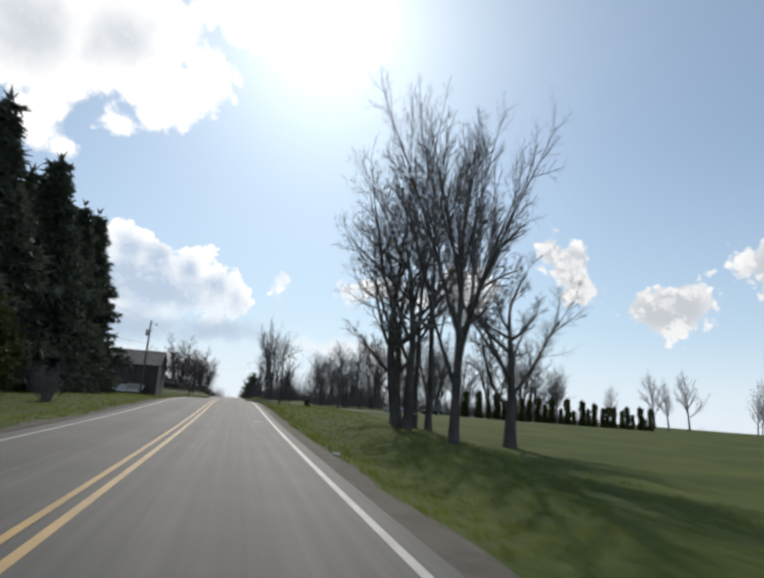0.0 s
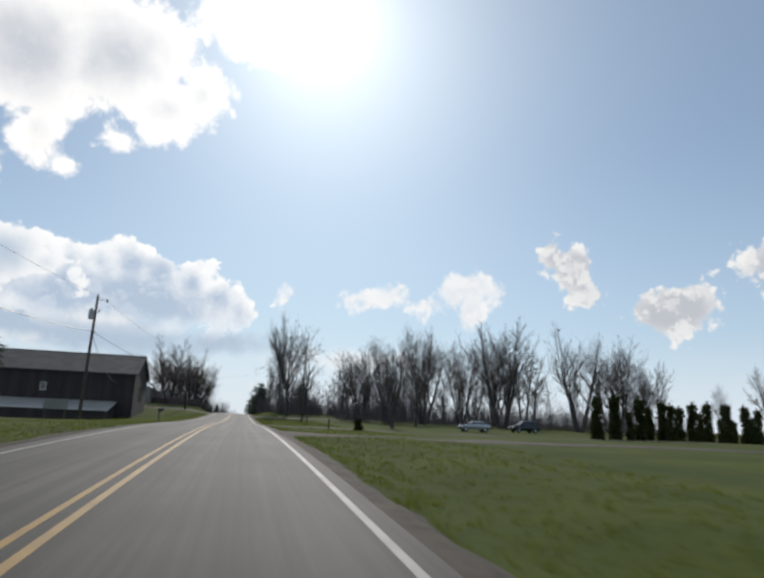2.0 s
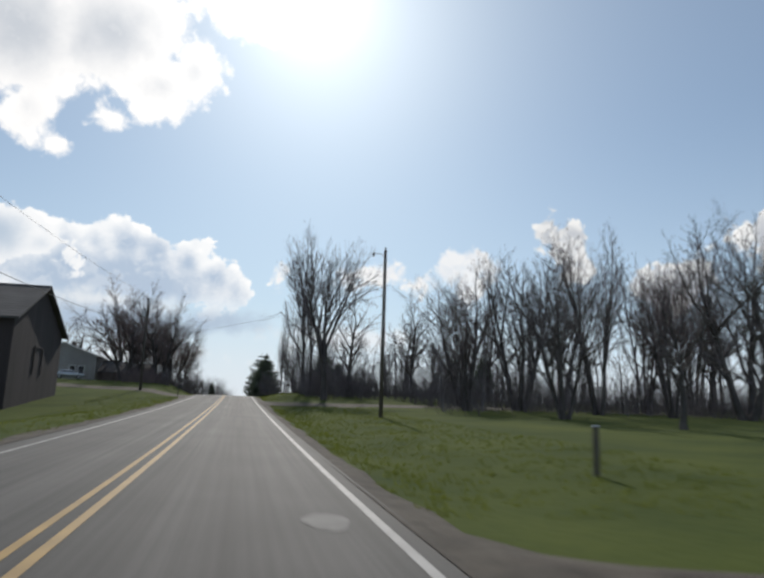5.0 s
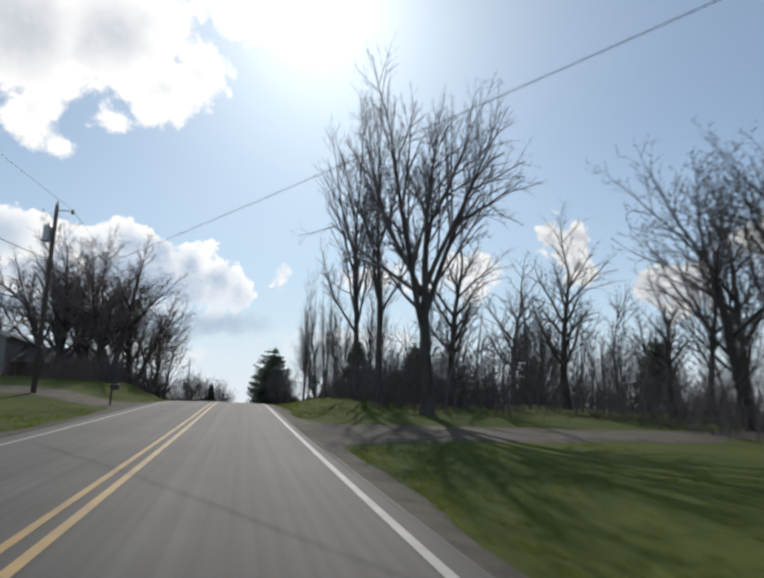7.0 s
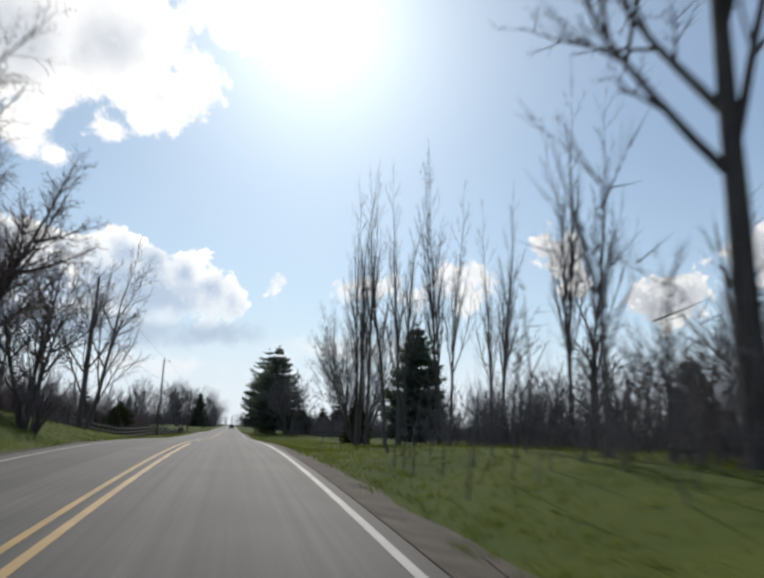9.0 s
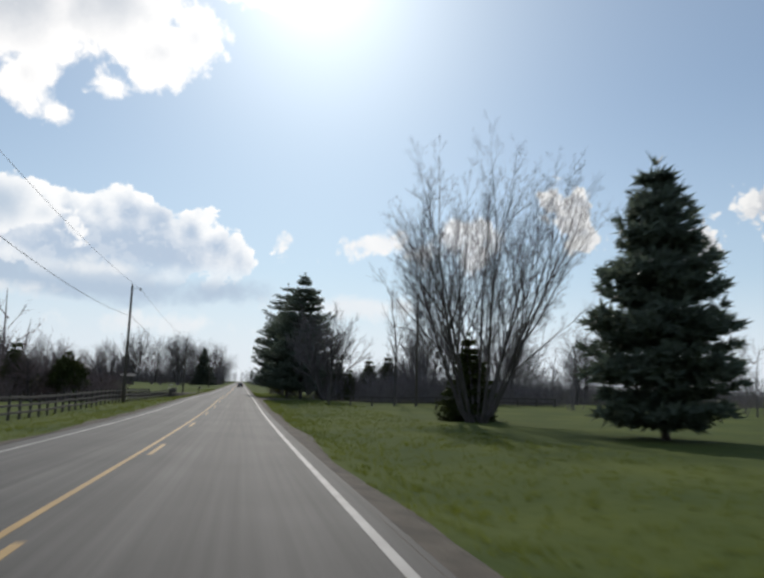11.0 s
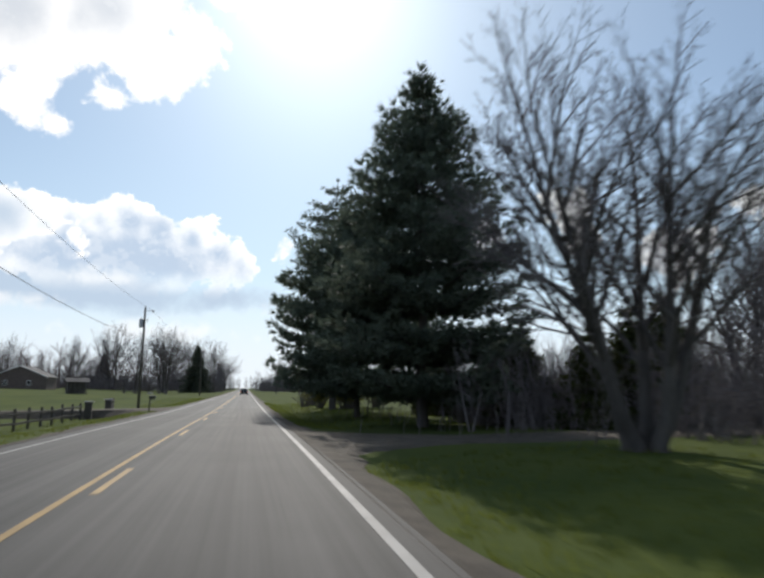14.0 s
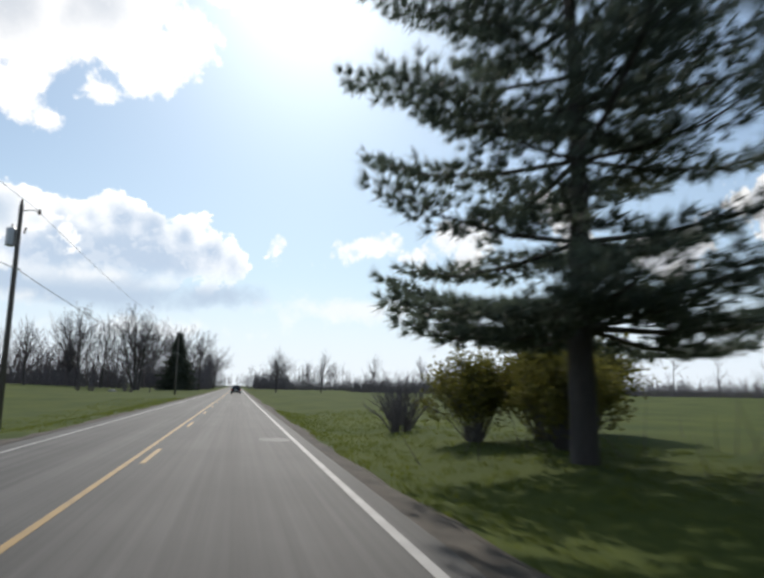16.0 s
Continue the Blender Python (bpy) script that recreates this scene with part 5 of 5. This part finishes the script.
def barn():
    t = thing("barn", "large old dark barn with grey shingle roof on a grassy bank", "barn")
    x0, x1, y0, y1 = -54.0, -17.6, 174.0, 190.0
    base, eave, ridge, ym = 3.6, 13.7, 17.6, 182.0
    w = part("wall", Shape().quad_box(x0, x1, y0, y0 + 0.2, base, eave), "barnwood", t)
    part("wall", Shape().quad_box(x0, x1, y1 - 0.2, y1, base, eave), "barnwood", t)
    gable = [(y0 + 0.2, base), (y1 - 0.2, base), (y1 - 0.2, eave), (ym, ridge - 0.15), (y0 + 0.2, eave)]
    part("gable", Shape().prism(gable, x1 - 0.2, x1), "barnwood", t)
    part("gable", Shape().prism(gable, x0, x0 + 0.2), "barnwood", t)
    boards(w, x0, x1, y0 - 0.002, base, eave, 90, "barnwood")
    sl = (ridge - eave) / (ym - y0)
    for s in (-1, 1):
        ye = ym + s * (ym - y0 + 0.6)
        ze = eave - 0.6 * sl
        o = [(ym, ridge), (ye, ze), (ye, ze + 0.18), (ym, ridge + 0.18)]
        r = part("roof", Shape().prism(o if s < 0 else o[::-1], x0 - 0.5, x1 + 0.5), "shingle", t, "grey shingle roof")
        n = 14
        for i in range(n):
            f = i / n
            ya, za = ye + (ym - ye) * f, ze + (ridge - ze) * f + 0.18
            yb, zb = ye + (ym - ye) * (f + 1 / n), ze + (ridge - ze) * (f + 1 / n) + 0.18
            o2 = [(ya, za + 0.05), (yb, zb + 0.012), (yb, zb), (ya, za)]
            part("course", Shape().prism(o2 if s > 0 else o2[::-1], x0 - 0.5, x1 + 0.5), "shingle", r)
    part("ridge_cap", Shape().quad_box(x0 - 0.5, x1 + 0.5, ym - 0.18, ym + 0.18, ridge + 0.14, ridge + 0.26, bevel=0.03), "shingle", t)
    opening(t, -33.6, -32.7, 10.0, 11.3, y0 - 0.035)
    opening(t, -44.6, -43.7, 10.0, 11.3, y0 - 0.035)
    door = part("door", Shape().quad_box(-29.5, -26.0, y0 - 0.10, y0 - 0.04, base, 7.6), "barnwood", t, "sliding plank door")
    part("door_rail", Shape().quad_box(-30.0, -22.6, y0 - 0.16, y0 - 0.05, 7.65, 7.8), "steel", door)
    part("door_frame", Shape().quad_box(x1, x1 + 0.08, 180.6, 180.75, 9.0, 11.6).quad_box(x1, x1 + 0.08, 183.2, 183.35, 9.0, 11.6).quad_box(x1, x1 + 0.08, 180.6, 183.35, 11.6, 11.75), "barnwood", t)
    return t


barn()


def lean_to():
    t = thing("shed", "low shed with a pale tin roof against the barn", "shed")
    x0, x1, y0, y1 = -46.0, -20.5, 165.5, 173.8
    part("wall", Shape().quad_box(x0, x1, y0 + 0.3, y0 + 0.45, 3.6, 6.5), "barnwood", t)
    for x in (x0 + 0.1, x1 - 0.25):
        part("side_wall", Shape().prism([(y0 + 0.45, 3.6), (y1, 3.6), (y1, 8.2), (y0 + 0.45, 6.45)], x, x + 0.15), "barnwood", t)
    r = part("roof", Shape().prism([(y0, 6.45), (y1, 8.35), (y1, 8.45), (y0, 6.55)], x0 - 0.3, x1 + 0.3), "tin", t, "pale tin roof")
    for i in range(40):
        x = x0 + (x1 - x0) * (i + 0.5) / 40
        part("seam", Shape().prism([(y0, 6.55), (y1, 8.45), (y1, 8.485), (y0, 6.585)], x - 0.02, x + 0.02), "tin", r)
    part("door", Shape().quad_box(-31, -28.5, y0 + 0.24, y0 + 0.296, 3.7, 5.9), "barnwood", t)
    boards(t, x0, x1, y0 + 0.298, 3.7, 6.4, 60, "barnwood", 0.022)
    return t


lean_to()


def sign(x, y, label):
    t = thing("sign", label, "sign")
    for dx in (-0.75, 0.75):
        part("post", Shape().quad_box(dx - 0.05, dx + 0.05, -0.05, 0.05, -0.3, 1.75, bevel=0.01), "rail", t)
    b = part("board", Shape().quad_box(-0.9, 0.9, -0.09, -0.055, 0.85, 1.65, bevel=0.01), "siding", t, "pale weathered board")
    return put(t, x, y, turn=12)


sign(-13.0, 104.0, "pale weathered board sign on two posts beside the barn")


def house(x0, x1, y0, y1, base, eave, ridge, label, wing=None, wall="siding", roof="shingle", windows=()):
    """A house whose gable faces along the road."""
    t = thing("house", label, "house")
    xm = (x0 + x1) / 2
    part("wall", Shape().quad_box(x0, x0 + 0.2, y0 + 0.2, y1 - 0.2, base, eave), wall, t)
    part("wall", Shape().quad_box(x1 - 0.2, x1, y0 + 0.2, y1 - 0.2, base, eave), wall, t)
    for y in (y0, y1 - 0.2):
        n = Shape()
        o = [(x0, base), (x1, base), (x1, eave), (xm, ridge), (x0, eave)]
        n.v = [(x, y, z) for x, z in o] + [(x, y + 0.2, z) for x, z in o]
        n.f = [(4, 3, 2, 1, 0)[::-1], (5, 6, 7, 8, 9)[::-1]] + [(i, (i + 1) % 5, 5 + (i + 1) % 5, 5 + i) for i in range(5)]
        g = part("gable", n, wall, t)
        if y == y0:
            k = int((ridge - base) / 0.16)
            for i in range(k):
                z = base + i * 0.16
                f = max(0.0, (z + 0.14 - eave) / (ridge - eave))
                half = (x1 - x0) / 2 * (1 - f)
                if half > 0.2:
                    part("lap_board", Shape().quad_box(xm - half, xm + half, y - 0.018, y - 0.002, z, z + 0.145), wall, g)
    sl = (ridge - eave) / (xm - x0)
    for sgn in (-1, 1):
        xe, ze = xm + sgn * (xm - x0 + 0.4), eave - 0.4 * sl
        n = Shape()
        c = [(xm, ridge + 0.02), (xe, ze + 0.02), (xe, ze + 0.2), (xm, ridge + 0.2)]
        n.v = [(x, y0 - 0.35, z) for x, z in c] + [(x, y1 + 0.35, z) for x, z in c]
        n.f = [(0, 1, 2, 3), (7, 6, 5, 4)] + [(i, 4 + i, 4 + (i + 1) % 4, (i + 1) % 4) for i in range(4)]
        part("roof", n, roof, t)
        part("fascia", Shape().poly([(xm, y0 - 0.37, ridge - 0.02), (xe, y0 - 0.37, ze - 0.02), (xe, y0 - 0.37, ze + 0.22), (xm, y0 - 0.37, ridge + 0.22)]), "trim", t)
    for a, b, c, d in windows:
        opening(t, a, b, c, d, y0 - 0.022)
    part("chimney", Shape().quad_box(xm - 0.35, xm + 0.35, (y0 + y1) / 2, (y0 + y1) / 2 + 0.7, eave, ridge + 0.9, bevel=0.02), "brick", t, "brick chimney")
    if wing:
        wx0, wx1, wy0, wy1, we, wr = wing
        w = part("wing", Shape().quad_box(wx0, wx1, wy0, wy1, base - 0.6, we), "brick", t, "low brick wing")
        ym = (wy0 + wy1) / 2
        for sgn in (-1, 1):
            ye = ym + sgn * (ym - wy0 + 0.4)
            o = [(ym, wr), (ye, we - 0.05), (ye, we + 0.12), (ym, wr + 0.17)]
            part("wing_roof", Shape().prism(o if sgn < 0 else o[::-1], wx0, wx1 + 0.3), roof, w)
    return t


house(-32.0, -21.6, 229.0, 241.0, 8.9, 14.4, 16.4, "two-storey house with pale siding and grey roof on a knoll", (-21.6, -13.5, 231.0, 239.0, 11.9, 13.9),
      windows=((-24.2, -23.4, 11.0, 12.7), (-25.6, -24.8, 11.0, 12.7), (-30.2, -29.3, 11.0, 12.7)))
h2z = ground_z(-60, 512)
house(-66.0, -52.0, 512.0, 522.0, h2z - 0.3, h2z + 3.2, h2z + 6.2, "distant farmhouse with brown brick walls beyond lawns", wall="brick", windows=((-63, -62, h2z + 1, h2z + 2.2), (-57, -56, h2z + 1, h2z + 2.2)))
h3z = ground_z(-45, 338)
house(-58.0, -40.0, 322.0, 332.0, h3z - 0.3, h3z + 2.7, h3z + 4.9, "low grey house behind evergreens and a fence", wall="siding", windows=((-55, -53.8, h3z + 0.9, h3z + 2.0), (-48, -46.8, h3z + 0.9, h3z + 2.0)))


def play_hut():
    t = thing("garden_shed", "small dark wooden garden shed with a low roof on the lawn", "shed")
    for sx in (-1.6, 1.6):
        for sy in (-1.3, 1.3):
            part("post", Shape().quad_box(sx - 0.07, sx + 0.07, sy - 0.07, sy + 0.07, -0.2, 2.1), "rail", t)
    part("wall", Shape().quad_box(-1.5, 1.5, 1.2, 1.28, 0, 2.05), "rail", t)
    part("wall", Shape().quad_box(-1.6, -1.52, -1.2, 1.2, 0, 2.05), "rail", t)
    for i in range(4):
        part("front_board", Shape().quad_box(-1.35 + i * 0.8, -1.0 + i * 0.8, -1.3, -1.24, 0, 2.05), "rail", t)
    part("roof", Shape().prism([(-1.7, 2.05), (0, 2.75), (1.7, 2.05), (1.7, 2.13), (0, 2.84), (-1.7, 2.13)], -2.0, 2.0), "shingle", t)
    return put(t, -32.5, 462.0, turn=20, size=1.15)


play_hut()

# ---------------------------------------------------------------- vehicles


def vehicle(label, paint, suv=True):
    """A passenger car, nose towards +y."""
    t = thing("car", label, "car")
    h = 1.68 if suv else 1.45
    bm = bmesh.new()
    stations = [(-2.25, 0.55, 0.95, 0.84), (-2.15, 0.36, 1.02, 0.90), (-1.2, 0.30, 1.04, 0.93), (0.9, 0.30, 1.02, 0.93), (1.9, 0.34, 0.92, 0.88), (2.25, 0.45, 0.78, 0.78)]
    rings = []
    for y, z0, z1, w in stations:
        zm = z0 + 0.55 * (z1 - z0)
        rings.append([bm.verts.new(p) for p in ((-w * 0.92, y, z0), (w * 0.92, y, z0), (w, y, zm), (w * 0.94, y, z1), (-w * 0.94, y, z1), (-w, y, zm))])
    for a, b in zip(rings, rings[1:]):
        for i in range(6):
            bm.faces.new((a[i], a[(i + 1) % 6], b[(i + 1) % 6], b[i]))
    bm.faces.new(rings[0][::-1])
    bm.faces.new(rings[-1])
    bmesh.ops.bevel(bm, geom=bm.edges[:], offset=0.05, segments=2, affect="EDGES")
    bmesh.ops.recalc_face_normals(bm, faces=bm.faces[:])
    me = bpy.data.meshes.new("body")
    bm.to_mesh(me)
    bm.free()
    me.materials.append(M[paint])
    part("body", me, paint, t)
    cab = bmesh.new()
    back, front = (-2.12, 0.55) if suv else (-1.55, 0.55)
    lo = [(-0.86, back), (0.86, back), (0.86, front + 0.65), (-0.86, front + 0.65)]
    hi = [(-0.66, back + 0.38), (0.66, back + 0.38), (0.66, front - 0.15), (-0.66, front - 0.15)]
    a = [cab.verts.new((x, y, 0.98)) for x, y in lo]
    b = [cab.verts.new((x, y, h)) for x, y in hi]
    for i in range(4):
        cab.faces.new((a[i], a[(i + 1) % 4], b[(i + 1) % 4], b[i]))
    cab.faces.new(b)
    cab.faces.new(a[::-1])
    bmesh.ops.bevel(cab, geom=cab.edges[:], offset=0.06, segments=2, affect="EDGES")
    bmesh.ops.recalc_face_normals(cab, faces=cab.faces[:])
    me = bpy.data.meshes.new("cabin")
    cab.to_mesh(me)
    cab.free()
    me.materials.append(M[paint])
    part("cabin", me, paint, t)
    # rear window, windscreen and side windows, set proud of the cabin
    yb, yt = back + 0.05, back + 0.33
    part("rear_window", Shape().poly([(-0.68, yb + 0.00, 1.10), (0.68, yb + 0.00, 1.10), (0.58, yt - 0.03, h - 0.13), (-0.58, yt - 0.03, h - 0.13)]), "glass", t)
    part("windscreen", Shape().poly([(0.70, front + 0.59, 1.08), (-0.70, front + 0.59, 1.08), (-0.58, front - 0.02, h - 0.10), (0.58, front - 0.02, h - 0.10)]), "glass", t)
    for s in (-1, 1):
        p = [(s * 0.855, back + 0.25, 1.08), (s * 0.855, front + 0.35, 1.08), (s * 0.70, front - 0.12, h - 0.12), (s * 0.70, back + 0.5, h - 0.12)]
        part("side_window", Shape().poly(p if s > 0 else p[::-1]), "glass", t)
        part("tail_light", Shape().quad_box(s * 0.78 - 0.11, s * 0.78 + 0.11, -2.275, -2.20, 0.82, 1.00, bevel=0.02), "carred", t, "red tail light")
        part("headlight", Shape().quad_box(s * 0.62 - 0.16, s * 0.62 + 0.16, 2.16, 2.265, 0.62, 0.76, bevel=0.02), "steel", t, "clear headlight")
        part("mirror", Shape().quad_box(s * 0.98 - 0.09, s * 0.98 + 0.09, 0.65, 0.78, 1.02, 1.18, bevel=0.02), paint, t)
        for y in (-1.35, 1.38):
            w = part("wheel", Shape().tube([(s * 0.70, y, 0.34), (s * 0.73, y, 0.34), (s * 0.90, y, 0.34), (s * 0.93, y, 0.34)], [0.29, 0.34, 0.34, 0.29], 20), "tyre", t)
            part("rim", Shape().tube([(s * 0.90, y, 0.34), (s * 0.938, y, 0.34)], [0.22, 0.20], 14), "steel", w)
    part("bumper", Shape().quad_box(-0.86, 0.86, -2.32, -2.18, 0.42, 0.66, bevel=0.04), "tyre", t)
    part("plate", Shape().quad_box(-0.16, 0.16, -2.285, -2.255, 0.76, 0.90), "trim", t)
    part("roof_rail", Shape().tube([(-0.6, back + 0.5, h + 0.05), (-0.6, front - 0.3, h + 0.05)], [0.02, 0.02], 6), "steel", t)
    part("roof_rail", Shape().tube([(0.6, back + 0.5, h + 0.05), (0.6, front - 0.3, h + 0.05)], [0.02, 0.02], 6), "steel", t)
    return t


put(vehicle("dark sport utility car driving ahead on the road", "carblack"), 1.75, 490.0, crown(1.75, 490.0))
put(vehicle("silver car parked in front of the house", "carsilver", False), -24.5, 224.5, turn=-78)
put(vehicle("silver car parked on the lawn beside the trees", "carsilver", False), 34.2, 134.0, turn=84)
put(vehicle("dark sport utility car parked on the lawn beside the trees", "carblack"), 43.5, 138.0, turn=96)

# ---------------------------------------------------------------- grass blades on the verges
rng = np.random.default_rng(77)
GX, GY = np.array(xs), np.array(ys)
GZ = np.array([v.co.z for v in ground.data.vertices]).reshape(len(GY), len(GX))


def lay(x, y):
    """The height of the ground's own faces under many points at once."""
    i, j = np.clip(np.searchsorted(GX, x) - 1, 0, len(GX) - 2), np.clip(np.searchsorted(GY, y) - 1, 0, len(GY) - 2)
    u, v = (x - GX[i]) / (GX[i + 1] - GX[i]), (y - GY[j]) / (GY[j + 1] - GY[j])
    return (GZ[j, i] * (1 - u) + GZ[j, i + 1] * u) * (1 - v) + (GZ[j + 1, i] * (1 - u) + GZ[j + 1, i + 1] * u) * v


DRIVES = ((82, 86, 4), (114.5, 118, 3), (179, 186, 5), (332.5, 338.5, 6), (196, 202, 6), (372.5, 378.5, 5))


def verge_grass(name, label, x0, x1, y0, y1, n, h0, h1, side):
    """Bent blades in loose tufts, denser towards the road."""
    m = n // 6
    cx, cy = x0 + (x1 - x0) * rng.random(m) ** 1.5, rng.uniform(y0, y1, m)
    wave = 0.22 * np.sin(cy * 0.9) + 0.18 * np.sin(cy * 2.3 + 1.0) + 0.12 * np.sin(cy * 5.1)
    cx = np.where(cx < x0 + 0.7, cx + wave, cx)
    x, y = np.repeat(cx, 6) + rng.normal(0, 0.09, m * 6), np.repeat(cy, 6) + rng.normal(0, 0.09, m * 6)
    keep = x > 4.45
    for a, b, w in DRIVES:
        if (a in (196, 372.5)) == (side < 0):
            keep &= (y < a - w * np.exp(-(x - 4.1) / 2.2) - 0.3) | (y > b + w + 0.3 + 0.35 * (x - 4) * (a in (196, 332.5)))
    x, y = x[keep] * side, y[keep]
    k = len(x)
    z = lay(x, y) - 0.01
    h = rng.uniform(h0, h1, k)
    a = rng.uniform(0, 6.283, k)
    wx, wy = np.cos(a) * 0.010, np.sin(a) * 0.010
    lx, ly = rng.normal(0, 0.30, k) * h, rng.normal(0, 0.30, k) * h
    v = np.empty((k, 5, 3))
    for c, (fx, f, g) in enumerate(((-1, 0, 0), (1, 0, 0), (0.7, 0.55, 0.35), (-0.7, 0.55, 0.35), (0, 0.95, 1.0))):
        v[:, c, 0], v[:, c, 1], v[:, c, 2] = x + fx * wx + g * lx, y + fx * wy + g * ly, z + f * h
    base = np.arange(k)[:, None] * 5
    quads, tris = base + np.array([[0, 1, 2, 3]]), base + np.array([[3, 2, 4]])
    s = Shape()
    s.v, s.f = v.reshape(-1, 3).tolist(), quads.tolist() + tris.tolist()
    return tagged(part(name, s, "blade"), label, "grass", kind="stuff")


verge_grass("grass", "tufts of green spring grass on the verge", 4.75, 15, 4, 410, 126000, 0.06, 0.17, 1)
verge_grass("grass", "tufts of green spring grass on the verge", 4.75, 13, 20, 450, 70000, 0.06, 0.16, -1)
